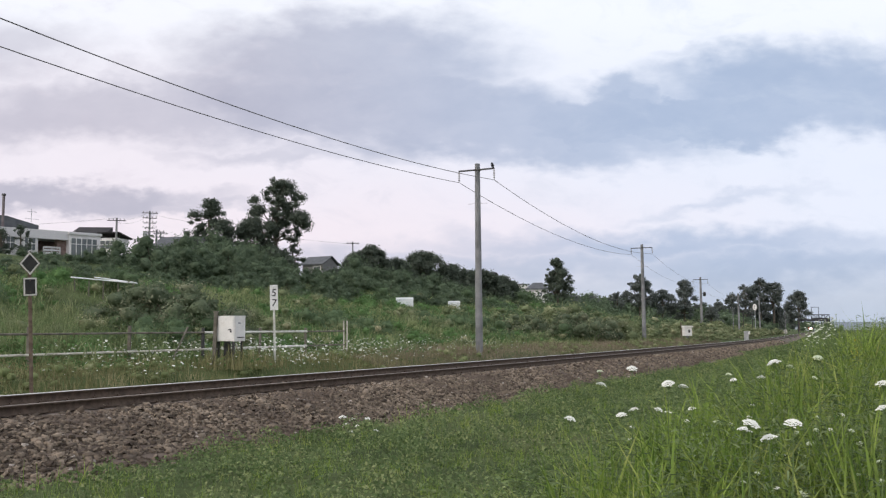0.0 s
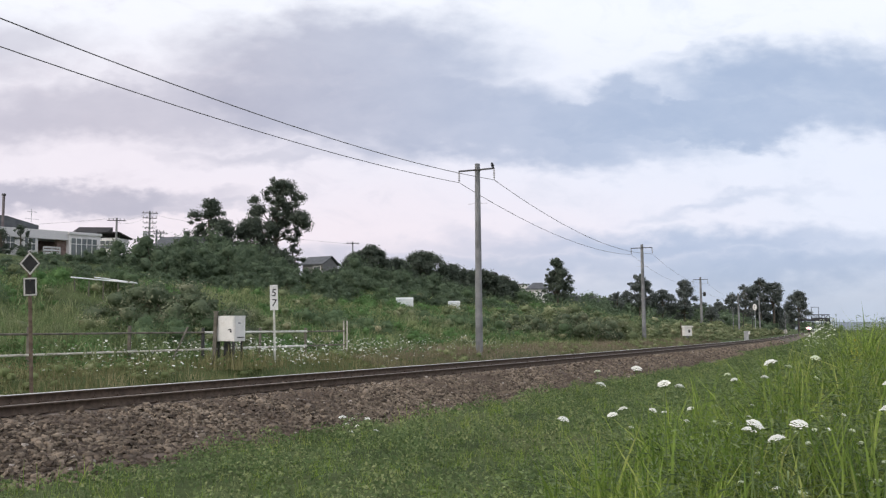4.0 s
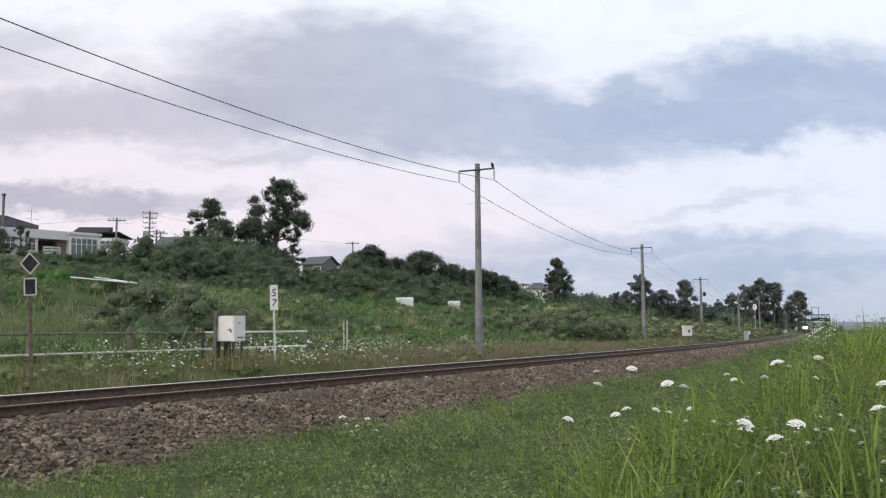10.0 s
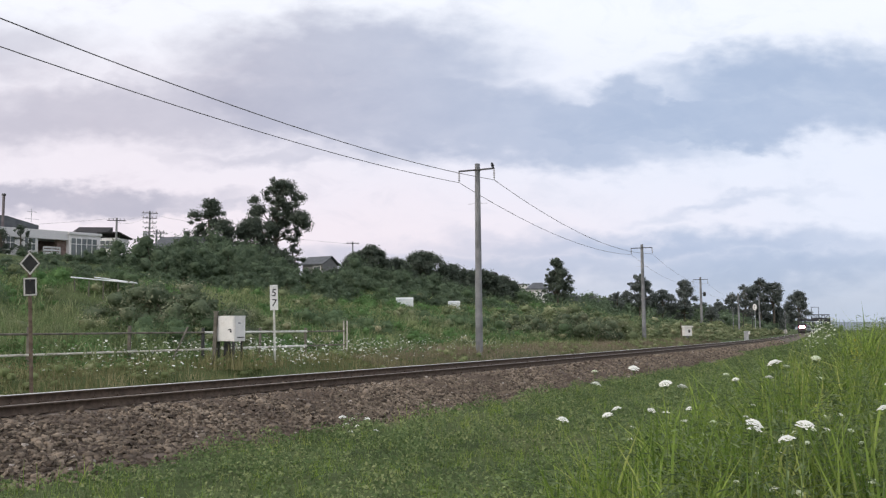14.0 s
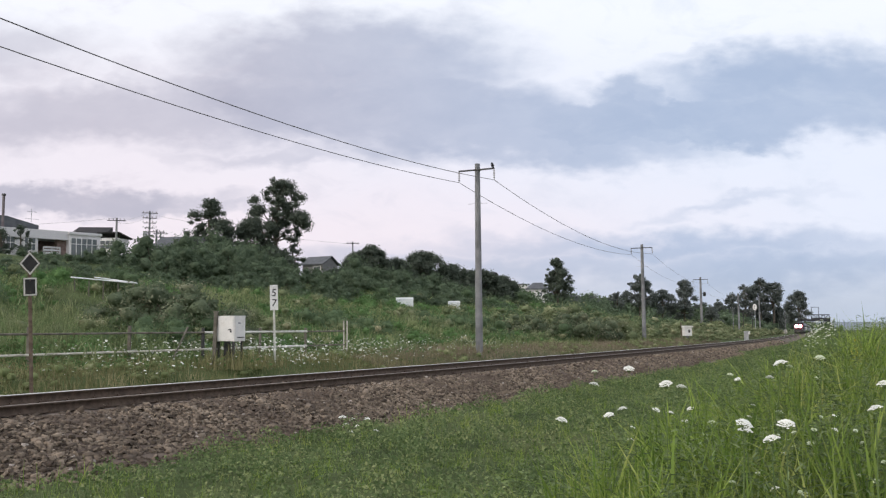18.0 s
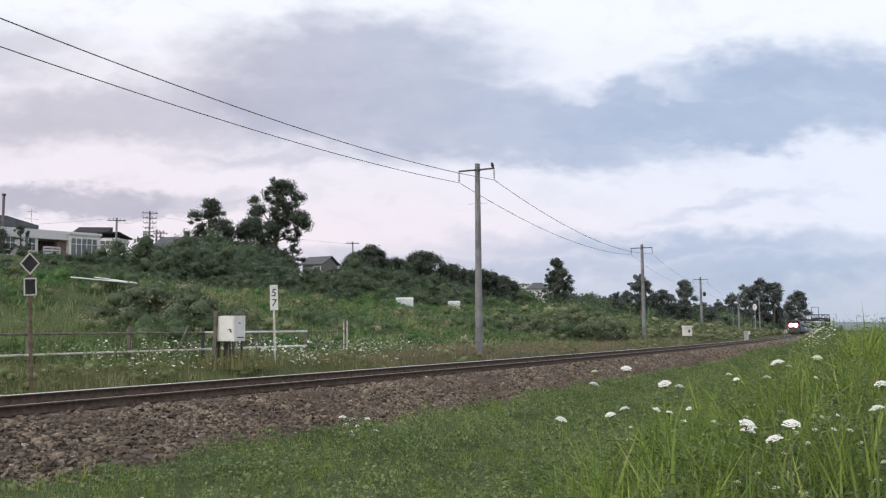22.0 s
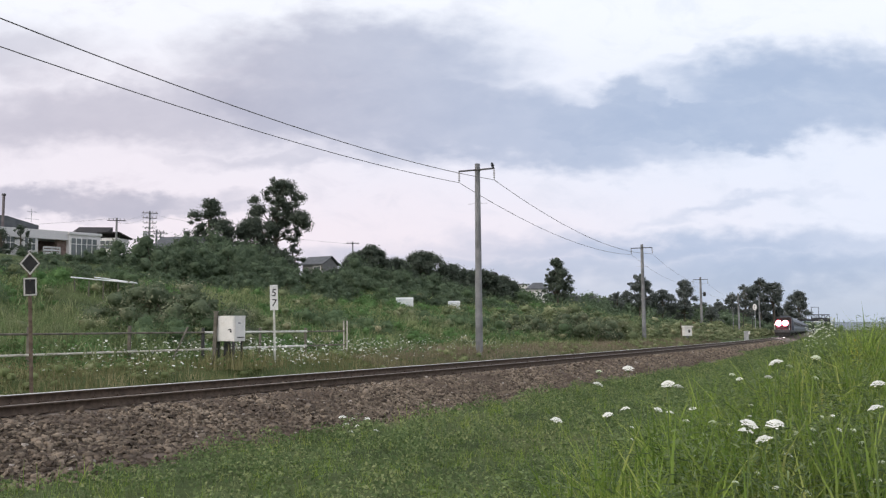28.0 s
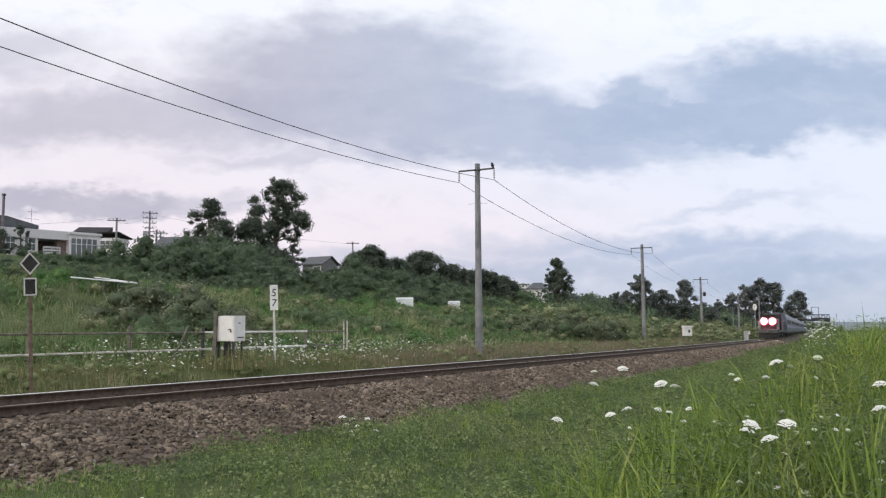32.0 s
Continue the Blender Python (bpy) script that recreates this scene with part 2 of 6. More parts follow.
# ovals of cloud: across, up, half width, half height, softness, tilt, depth
CLOUDS = [
    (-0.11, 0.312, 0.22, 0.070, 0.5, 0.0, 0.86), (-0.06, 0.258, 0.36, 0.056, 0.5, -0.06, 0.88), (-0.38, 0.255, 0.26, 0.045, 0.55, 0.0, 0.70),
    (-0.52, 0.33, 0.13, 0.04, 0.8, 0.0, 0.55), (0.28, 0.243, 0.28, 0.040, 0.35, 0.0, 0.92), (0.43, 0.280, 0.20, 0.058, 0.5, 0.03, 0.95),
    (0.228, 0.270, 0.055, 0.030, 0.6, 0.0, 0.85), (0.10, 0.222, 0.24, 0.036, 0.5, -0.08, 0.85), (0.56, 0.265, 0.2, 0.055, 0.4, 0.0, 0.9),
    (0.32, 0.325, 0.05, 0.010, 0.9, 0.0, 0.35), (-0.20, 0.205, 0.16, 0.014, 0.8, 0.0, 0.5),
    (-0.45, 0.150, 0.21, 0.020, 0.5, 0.0, 0.85), (-0.33, 0.140, 0.12, 0.012, 0.6, 0.0, 0.6), (0.28, 0.085, 0.32, 0.022, 0.9, 0.0, 0.85),
    (0.42, 0.06, 0.30, 0.03, 0.9, 0.0, 0.9), (0.06, 0.10, 0.07, 0.014, 1.1, 0.0, 0.38), (0.34, 0.135, 0.12, 0.010, 1.0, 0.12, 0.4),
    (-0.10, 0.065, 0.16, 0.02, 1.0, 0.0, 0.6), (0.12, 0.06, 0.25, 0.022, 1.0, 0.0, 0.7),
]
M_CLOUD = cloud_material()

# ---------------- geometry helpers ----------------
rng = np.random.default_rng(7)


def mesh_np(name, V, F, materials, smooth=False):
    """A mesh from arrays of corners and of faces with one number of corners each."""
    V, F = np.asarray(V, np.float32).reshape(-1, 3), np.asarray(F, np.int32)
    me = bpy.data.meshes.new(name)
    me.vertices.add(len(V))
    me.vertices.foreach_set("co", V.ravel())
    me.loops.add(F.size)
    me.loops.foreach_set("vertex_index", F.ravel())
    me.polygons.add(len(F))
    me.polygons.foreach_set("loop_start", np.arange(len(F), dtype=np.int32) * F.shape[1])
    if smooth:
        me.polygons.foreach_set("use_smooth", np.ones(len(F), bool))
    for m in materials if isinstance(materials, (list, tuple)) else [materials]:
        me.materials.append(m)
    me.update(calc_edges=True)
    return me


def turns(n, tilt=0.4, yaw=None):
    """n turn matrices: any heading, leaning up to tilt radians in a random way."""
    a = rng.uniform(0, 2 * np.pi, n) if yaw is None else yaw
    b = rng.normal(0, tilt, n)
    c = rng.uniform(0, 2 * np.pi, n)
    ca, sa, cb, sb = np.cos(a), np.sin(a), np.cos(b), np.sin(b)
    z = np.zeros(n)
    R1 = np.stack([np.stack([ca, -sa, z], 1), np.stack([sa, ca, z], 1), np.stack([z, z, z + 1], 1)], 1)
    R2 = np.stack([np.stack([z + 1, z, z], 1), np.stack([z, cb, -sb], 1), np.stack([z, sb, cb], 1)], 1)
    cc, sc = np.cos(c), np.sin(c)
    R3 = np.stack([np.stack([cc, -sc, z], 1), np.stack([sc, cc, z], 1), np.stack([z, z, z + 1], 1)], 1)
    return R1 @ R2 @ R3


def strew(name, tv, tf, pos, R, size, material, smooth=False):
    """One mesh of many copies of a small shape (tv, tf), each moved, turned and sized."""
    tv, tf, n = np.asarray(tv, float), np.asarray(tf), len(pos)
    size = np.asarray(size, float)
    size = size[:, None] if size.ndim == 1 else size
    V = np.einsum("nij,nkj->nki", R, tv[None] * size[:, None, :]) + pos[:, None, :]
    F = tf[None] + (np.arange(n) * len(tv))[:, None, None]
    return mesh_np(name, V, F.reshape(-1, tf.shape[1]), material, smooth)


LEAF = ([(-0.5, 0, 0), (0, -0.28, 0.06), (0.5, 0, -0.05), (0, 0.28, 0.06)], [(0, 1, 2), (0, 2, 3)])


def blade(bend, width, parts=3, taper=0.55):
    """A grass blade one metre high that leans over by bend."""
    v, f = [], []
    for k in range(parts + 1):
        h = k / parts
        w = width * (1 - h) ** taper + 0.0008
        y, z = bend * h ** 2, h * (1 - 0.35 * bend * bend * h)
        v += [(-w, y, z), (w, y, z)]
        if k:
            f.append((2 * k - 2, 2 * k - 1, 2 * k + 1, 2 * k))
    return v, f


def strew_blades(name, pos, height, width, material, bends=(0.15, 0.4, 0.75), lean=0.18, parts=3):
    """Grass of several bends in one mesh."""
    Vs, Fs, base = [], [], 0
    kind = rng.integers(0, len(bends), len(pos))
    for k, b in enumerate(bends):
        tv, tf = blade(b, 1.0, parts)
        m = kind == k
        if not m.any():
            continue
        tv, tf = np.array(tv), np.array(tf)
        size = np.stack([width[m], height[m], height[m]], 1)
        V = np.einsum("nij,nkj->nki", turns(m.sum(), lean), tv[None] * size[:, None, :]) + pos[m][:, None, :]
        F = tf[None] + (np.arange(m.sum()) * len(tv))[:, None, None] + base
        Vs.append(V.reshape(-1, 3)), Fs.append(F.reshape(-1, 4))
        base += V.shape[0] * V.shape[1]
    return mesh_np(name, np.concatenate(Vs), np.concatenate(Fs), material)


def bm_box(bm, cx, cy, cz, sx, sy, sz, bevel=0.0, m=None):
    """Adds a box to a bmesh."""
    made = bmesh.ops.create_cube(bm, size=1.0)["verts"]
    bmesh.ops.scale(bm, vec=(sx, sy, sz), verts=made)
    if bevel:
        edges = list({e for v in made for e in v.link_edges})
        out = bmesh.ops.bevel(bm, geom=edges, offset=bevel, segments=2, affect="EDGES", profile=0.6)
        made = list({v for f in out["faces"] for v in f.verts} | {v for v in made if v.is_valid})
    bmesh.ops.translate(bm, vec=(cx, cy, cz), verts=made)
    if m is not None:
        bmesh.ops.transform(bm, matrix=m, verts=made)
    return made


def bm_tube(bm, a, b, r0, r1=None, seg=10):
    """Adds a tapered tube from a to b."""
    a, b = Vector(a), Vector(b)
    r1 = r0 if r1 is None else r1
    q = (b - a).to_track_quat("Z", "Y").to_matrix().to_4x4()
    made = bmesh.ops.create_cone(bm, cap_ends=True, segments=seg, radius1=r0, radius2=r1, depth=(b - a).length)["verts"]
    bmesh.ops.transform(bm, matrix=Matrix.Translation((a + b) / 2) @ q, verts=made)
    return made


def box(*args, **kw):
    bm = bmesh.new()
    bm_box(bm, *args, **kw)
    return bm


def tube(*args, **kw):
    bm = bmesh.new()
    bm_tube(bm, *args, **kw)
    return bm


def part(name, bm, material, parent, label="", at=None):
    """Links a bmesh, or a mesh, as one mesh object under a thing or a part."""
    if isinstance(bm, bmesh.types.BMesh):
        me = bpy.data.meshes.new(name)
        bm.to_mesh(me)
        bm.free()
        for m in material if isinstance(material, (list, tuple)) else [material]:
            me.materials.append(m)
    else:
        me = bm
    ob = new(name, me)
    ob.parent = parent
    if at is not None:
        ob.matrix_basis = at
    return tagged(ob, label=label)


def thing(name, m, label, category, group="", kind=""):
    ob = new(name)
    ob.empty_display_size = 0.2
    ob.matrix_basis = m
    return tagged(ob, label, category, group, kind)


def alone(name, me, label, category, group="", kind="", m=None):
    ob = new(name, me)
    if m is not None:
        ob.matrix_basis = m
    return tagged(ob, label, category, group, kind)


# ---------------- plan: the line of the track, and the ground beside it ----------------
GRADE, Z0 = 0.0111, 0.33
HEAD0, RADIUS, CURVE_END = radians(28.92), 1762.0, 157.0
START = (-7.757 + 0.5, 16.0 - 0.27)      # centre of the track where s = 0


def line(s):
    """x, y and heading of the track's centre at s metres along it."""
    s = np.asarray(s, float)
    c = np.clip(s, -120.0, CURVE_END)
    h = HEAD0 - c / RADIUS
    x = START[0] + RADIUS * (np.cos(h) - math.cos(HEAD0)) + (s - c) * np.sin(h)
    y = START[1] + RADIUS * (math.sin(HEAD0) - np.sin(h)) + (s - c) * np.cos(h)
    return x, y, h


def rail_z(s):
    return Z0 - GRADE * np.asarray(s, float)


def plan(s, n):
    """World x, y of a place n metres to the far side of the track's centre."""
    x, y, h = line(s)
    return x - n * np.cos(h), y + n * np.sin(h)


def along(x, y):
    """s and n of a place."""
    x, y = np.asarray(x, float), np.asarray(y, float)
    s = np.zeros_like(x)
    for _ in range(6):
        px, py, h = line(s)
        s = s + (x - px) * np.sin(h) + (y - py) * np.cos(h)
    px, py, h = line(s)
    return s, -(x - px) * np.cos(h) + (y - py) * np.sin(h)


PROFILE_N = [-2000, -260, -120, -70, -45, -24, -19, -15.5, -12.5, -9.0, -6.0, -3.5, -2.0, 2.0, 3.2, 4.5, 8.0, 14, 24, 34, 42, 50, 58, 90, 300, 2000]
PROFILE_Z = [-60, -40, -14, -3, 0.1, 0.18, 0.05, -0.30, -0.46, -0.78, -0.90, -0.93, -1.0, -0.8, -0.42, 0.0, 0.18, 1.0, 2.6, 4.5, 6.0, 7.4, 8.0, 8.8, 14, 40]


def ease(v, lo, hi):
    v = np.clip((v - lo) / (hi - lo), 0, 1)
    return v * v * (3 - 2 * v)


def ground_z(s, n):
    """Height of the ground."""
    s, n = np.asarray(s, float), np.asarray(n, float)
    z = np.interp(n, PROFILE_N, PROFILE_Z)
    wave = 0.35 * np.sin(s * 0.11 + n * 0.17) * np.sin(n * 0.13 - s * 0.05) + 0.15 * np.sin(s * 0.31 - n * 0.37)
    small = 0.05 * np.sin(s * 1.3 + 0.7 * np.sin(n)) * np.sin(n * 1.1 + 0.4 * s)
    z = z + wave * np.clip((n - 8) / 12, 0, 1) * np.clip((120 - n) / 60, 0, 1) + small * np.clip((np.abs(n) - 3) / 2, 0, 1)
    z = z + 0.95 * ease(s, -8.0, 7.0) * ease(-n, 10.0, 13.5) * ease(-n, 60.0, 30.0)      # a low mound beside the camera
    return z + Z0 - GRADE * np.clip(s, -150, 1500)


def spot(s, n, up=0.0):
    x, y = plan(s, n)
    return Vector((float(x), float(y), float(ground_z(s, n)) + up))


def heading_at(s):
    """Turn about z that lays a thing's y axis along the track."""
    return -float(line(s)[2])


def build_ground():
    s = np.concatenate([np.arange(-700, -60, 40), np.arange(-60, 90, 0.75), np.arange(90, 320, 5), np.arange(320, 1000, 40), np.arange(1000, 4300, 150)])
    n = np.concatenate([[-2000, -1200, -700, -400, -260, -180], np.arange(-130, -26, 6), np.arange(-26, 10, 0.5), np.arange(10, 64, 1.5), np.arange(64, 160, 10), [180, 260, 400, 700, 1200, 1500]])
    S, N = np.meshgrid(s, n, indexing="ij")
    X, Y = plan(S, N)
    V = np.stack([X, Y, ground_z(S, N)], -1)
    a, b = len(s), len(n)
    i = np.arange(a * b).reshape(a, b)
    F = np.stack([i[:-1, :-1], i[:-1, 1:], i[1:, 1:], i[1:, :-1]], -1).reshape(-1, 4)[:, ::-1]
    alone("ground", mesh_np("ground", V, F, M_GROUND, True), "grassy ground with low banks on both sides of the track", "ground", kind="structure")
    w = np.array([(-4900, -4900, -10.5), (4900, -4900, -10.5), (4900, 4900, -10.5), (-4900, 4900, -10.5)])
    alone("water", mesh_np("water", w, [(0, 1, 2, 3)], M_SEA), "flat grey-blue sea beyond the grassy bank", "sea", kind="structure")


def build_sky():
    """A part of a dome, far behind everything, with the clouds on it."""
    az = np.radians(np.linspace(-62, 62, 60))
    el = np.radians(np.linspace(-4, 62, 34))
    A, E = np.meshgrid(az, el, indexing="ij")
    r = 4700.0
    V = np.stack([r * np.cos(E) * np.sin(A), r * np.cos(E) * np.cos(A), r * np.sin(E)], -1)
    i = np.arange(A.size).reshape(A.shape)
    F = np.stack([i[:-1, :-1], i[:-1, 1:], i[1:, 1:], i[1:, :-1]], -1).reshape(-1, 4)
    return alone("backdrop", mesh_np("backdrop", V, F, M_CLOUD, True), "evening sky with drifting grey and pink clouds", "sky", kind="structure",
                 m=Matrix.Translation(EYE))


build_ground()
sky_dome = build_sky()

# ---------------- the track ----------------
GAUGE = 1.067
CANT = 0.085


def rail_base(s, n):
    """Height of the underside of a rail at offset n: the far rail is the higher one."""
    return rail_z(s) - 0.174 - CANT * (0.56 - np.asarray(n)) / 1.13


RAIL_PROFILE = [(-0.0724, 0.0), (0.0724, 0.0), (0.0724, 0.0125), (0.0137, 0.0341), (0.0091, 0.0682), (0.0091, 0.1251), (0.037, 0.1387), (0.037, 0.1649), (0.0296, 0.174), (-0.0296, 0.174), (-0.037, 0.1649), (-0.037, 0.1387), (-0.0091, 0.1251), (-0.0091, 0.0682), (-0.0137, 0.0341), (-0.0724, 0.0125)]


def sweep(name, n0, s, profile, base, materials, top=None):
    """A profile swept along the track; faces between the profile corners in top take the second material."""
    k = len(profile)
    rows = []
    for dn, dz in profile:
        x, y = plan(s, n0 + dn)
        rows.append(np.stack([x, y, base(s) + dz], -1))
    V = np.stack(rows, 1).reshape(-1, 3)
    i = np.arange(len(s) * k).reshape(len(s), k)
    j = np.roll(i, -1, 1)
    F = np.stack([i[:-1], i[1:], j[1:], j[:-1]], -1).reshape(-1, 4)
    me = mesh_np(name, V, F, materials)
    if top:
        mi = np.zeros((len(s) - 1, k), np.int32)
        mi[:, top] = 1
        me.polygons.foreach_set("material_index", mi.ravel())
    return me


def build_track():
    track = thing("railway_track", Matrix.Identity(4), "single railway track with rusty rails on brown ballast", "railway track")
    s = np.concatenate([np.arange(-60, 160, 2.0), np.arange(160, 1500, 20)])
    for n0 in (-GAUGE / 2 - 0.0325, GAUGE / 2 + 0.0325):
        me = sweep("rail", n0, s, RAIL_PROFILE, lambda q, n0=n0: rail_base(q, n0), [M_RUST, M_RAILTOP if n0 > 0 else M_RAILDULL], [7, 8, 9])
        part("rail", me, None, track, "rusty steel rail with a polished head")
    # sleepers
    bm = box(0, 0, -0.075, 2.1, 0.2, 0.15, bevel=0.012)
    me = bpy.data.meshes.new("sleeper")
    bm.to_mesh(me), bm.free()
    me.materials.append(M_SLEEPER)
    tilt = math.atan2(CANT, 1.13)      # leans towards the near side
    for k, q in enumerate(np.arange(-22, 150, 0.6)):
        x, y, h = line(q)
        m = Matrix.Translation((float(x), float(y), float(rail_base(q, 0.0)) - 0.006)) @ Matrix.Rotation(-float(h) + rng.normal(0, 0.008), 4, "Z") @ Matrix.Rotation(tilt, 4, "Y") @ Matrix.Translation((rng.normal(0, 0.02), 0, 0))
        part("sleeper", me, None, track, at=m)
    # rail clips and base plates
    bm = bmesh.new()
    bm_box(bm, 0, 0, 0.006, 0.24, 0.15, 0.012)
    for dx in (-0.085, 0.085):
        bm_box(bm, dx, 0, 0.025, 0.05, 0.09, 0.03, bevel=0.008)
        bm_tube(bm, (dx, 0, 0.02), (dx, 0, 0.07), 0.012, seg=6)
    clip = bpy.data.meshes.new("rail_clip")
    bm.to_mesh(clip), bm.free()
    clip.materials.append(M_RUST)
    for q in np.arange(-22, 40, 0.6):
        for n0 in (-0.566, 0.566):
            x, y = plan(q, n0)
            part("rail_clip", clip, None, track, at=Matrix.Translation((float(x), float(y), float(rail_base(q, n0)) - 0.004)) @ Matrix.Rotation(heading_at(q), 4, "Z"))
    # bed
    prof_n = [-3.45, -2.9, -2.05, -1.6, -1.1, 1.1, 1.6, 2.2, 3.0, 3.3]
    prof_z = [-0.98, -0.80, -0.50, -0.37, -0.312, -0.20, -0.26, -0.50, -0.86, -1.0]
    S = np.concatenate([np.arange(-60, 100, 0.6), np.arange(100, 1500, 20)])
    rows = []
    for a, b in zip(prof_n, prof_z):
        x, y = plan(S, a)
        rows.append(np.stack([x, y, rail_z(S) + b + 0 * x], -1))
    V = np.stack(rows, 1).reshape(-1, 3)
    i = np.arange(len(S) * len(prof_n)).reshape(len(S), -1)
    F = np.stack([i[:-1, :-1], i[:-1, 1:], i[1:, 1:], i[1:, :-1]], -1).reshape(-1, 4)[:, ::-1]
    alone("ballast_bed", mesh_np("ballast_bed", V, F, M_BED, True), "brown crushed-stone ballast bed under the rails", "ballast", kind="structure")

    # loose stones on the bed
    cubev = np.array([(x, y, z) for x in (-1, 1) for y in (-1, 1) for z in (-1, 1)], float) * 0.42 + rng.normal(0, 0.09, (8, 3))
    cubef = np.array([(0, 1, 3), (0, 3, 2), (4, 6, 7), (4, 7, 5), (0, 4, 5), (0, 5, 1), (2, 3, 7), (2, 7, 6), (1, 5, 7), (1, 7, 3)])
    count = 60000
    q = np.concatenate([rng.uniform(-14, 16, int(count * 0.62)), 16 + 100 * rng.random(count - int(count * 0.62)) ** 1.5])
    n = np.where(rng.random(count) < 0.86, rng.uniform(-3.45, -0.95, count), rng.uniform(-0.95, 2.4, count))
    n = n - np.where(n < -3.0, rng.exponential(0.12, count), 0)
    z = rail_z(q) + np.interp(n, prof_n, prof_z) + rng.uniform(-0.012, 0.03, count)
    x, y = plan(q, n)
    size = rng.lognormal(math.log(0.052), 0.36, count) * np.interp(q, [20, 60, 110], [1.0, 1.4, 2.0])
    size = np.stack([size * rng.uniform(0.8, 1.8, count), size * rng.uniform(0.7, 1.2, count), size * rng.uniform(0.4, 0.85, count)], 1)
    me = strew("ballast_stones", cubev, cubef, np.stack([x, y, z], 1), turns(count, 0.6), size, M_STONE)
    alone("ballast_stones", me, "loose angular brown ballast stones beside the rails", "gravel", kind="stuff")


build_track()

# ---------------- poles and wires along the track ----------------


def bm_lathe(bm, profile, seg=10, m=None):
    """Adds a turned shape: (radius, height) pairs."""
    rings = []
    for r, z in profile:
        rings.append([bm.verts.new((r * math.cos(2 * math.pi * k / seg), r * math.sin(2 * math.pi * k / seg), z)) for k in range(seg)])
    for a, b in zip(rings, rings[1:]):
        for k in range(seg):
            bm.faces.new((a[k], a[(k + 1) % seg], b[(k + 1) % seg], b[k]))
    bm.faces.new(rings[0][::-1]), bm.faces.new(rings[-1])
    if m is not None:
        bmesh.ops.transform(bm, matrix=m, verts=[v for ring in rings for v in ring])


ARM = 0.96       # half the length of a cross-arm


def track_pole(base, turn, height, lamp=False, lean=0.0):
    """Concrete pole with one steel cross-arm and two hanging strings of insulators."""
    pole = thing("utility_pole", Matrix.Translation(base) @ Matrix.Rotation(lean, 4, "Y") @ Matrix.Rotation(turn, 4, "Z"), "tall grey concrete utility pole beside the railway with a steel cross-arm", "utility pole", "poles along the railway")
    bm = bmesh.new()
    bm_lathe(bm, [(0.185, -0.4), (0.18, 1.0), (0.125, height - 0.02), (0.11, height)], 16)
    part("shaft", bm, M_CONCRETE, pole)
    for z in (1.0, 3.0):
        bm = bmesh.new()
        bm_lathe(bm, [(0.168 - z * 0.008, z), (0.178 - z * 0.008, z + 0.01), (0.178 - z * 0.008, z + 0.05), (0.168 - z * 0.008, z + 0.06)], 16)
        part("band", bm, M_GALV, pole, "thin steel band")
    za = height - 0.33
    bm = bmesh.new()
    bm_box(bm, 0, -0.13, za, 2 * ARM, 0.075, 0.075, bevel=0.006)
    arm = part("cross_arm", bm, M_DARKSTEEL, pole, "dark steel cross-arm")
    bm = bmesh.new()
    bm_box(bm, 0, 0.0, za, 0.30, 0.30, 0.05, bevel=0.01)
    bm_tube(bm, (0.11, -0.2, za), (0.11, 0.16, za), 0.012, seg=6), bm_tube(bm, (-0.11, -0.2, za), (-0.11, 0.16, za), 0.012, seg=6)
    part("clamp", bm, M_DARKSTEEL, pole)
    for sx in (-1, 1):
        bm = bmesh.new()
        prof = [(0.012, 0.0)]
        for k in range(4):
            z = -0.08 - 0.11 * k
            prof += [(0.02, z + 0.03), (0.055, z), (0.05, z - 0.03), (0.02, z - 0.04)]
        prof += [(0.015, -0.53)]
        bm_lathe(bm, prof, 10, Matrix.Translation((sx * (ARM - 0.02), -0.13, za - 0.03)))
        part("insulator", bm, M_PORCELAIN, arm)
    bm = bmesh.new()
    bm_tube(bm, (-0.5, 0, height - 2.0), (0.5, 0, height - 2.0), 0.011, seg=6)
    part("step_bolt", bm, M_GALV, pole)
    if lamp:
        bm = bmesh.new()
        bm_tube(bm, (0, 0, height - 2.2), (0.45, 0, height - 2.2), 0.03, seg=8)
        bm_lathe(bm, [(0.05, -0.35), (0.2, -0.25), (0.2, 0.1), (0.1, 0.22)], 12, Matrix.Translation((0.45, 0, height - 2.2)))
        part("loudspeaker", bm, M_DARKSTEEL, pole)
    return pole


def wire_points(a, b, sag, k=28):
    a, b = Vector(a), Vector(b)
    return [a.lerp(b, i / k) - Vector((0, 0, 4 * sag * (i / k) * (1 - i / k))) for i in range(k + 1)]


def wire(points, r, label="thin dark overhead wire strung between poles", group="overhead wires"):
    """A sagging wire as a three-sided to six-sided tube."""
    seg, V = 6, []
    for i, p in enumerate(points):
        d = (points[min(i + 1, len(points) - 1)] - points[max(i - 1, 0)]).normalized()
        a = d.cross(Vector((0, 0, 1))).normalized()
        b = a.cross(d)
        V += [p + r * (math.cos(2 * math.pi * k / seg) * a + math.sin(2 * math.pi * k / seg) * b) for k in range(seg)]
    i = np.arange(len(V)).reshape(-1, seg)
    j = np.roll(i, -1, 1)
    F = np.stack([i[:-1], i[1:], j[1:], j[:-1]], -1).reshape(-1, 4)
    return alone("overhead_wire", mesh_np("overhead_wire", [tuple(v) for v in V], F, M_WIRE, True), label, "wire", group)


# x, y, height
POLES = [(-14.7, 7.1, 9.70), (1.74, 41.7, 9.44), (17.9, 76.0, 8.78), (34.0, 112.0, 8.0), (51.4, 148.0, 7.5), (68.4, 184.0, 8.4)]
POLE_TURN = radians(-25.0)


def on_ground(x, y, up=0.0):
    return Vector((x, y, float(ground_z(*along(x, y))) + up))


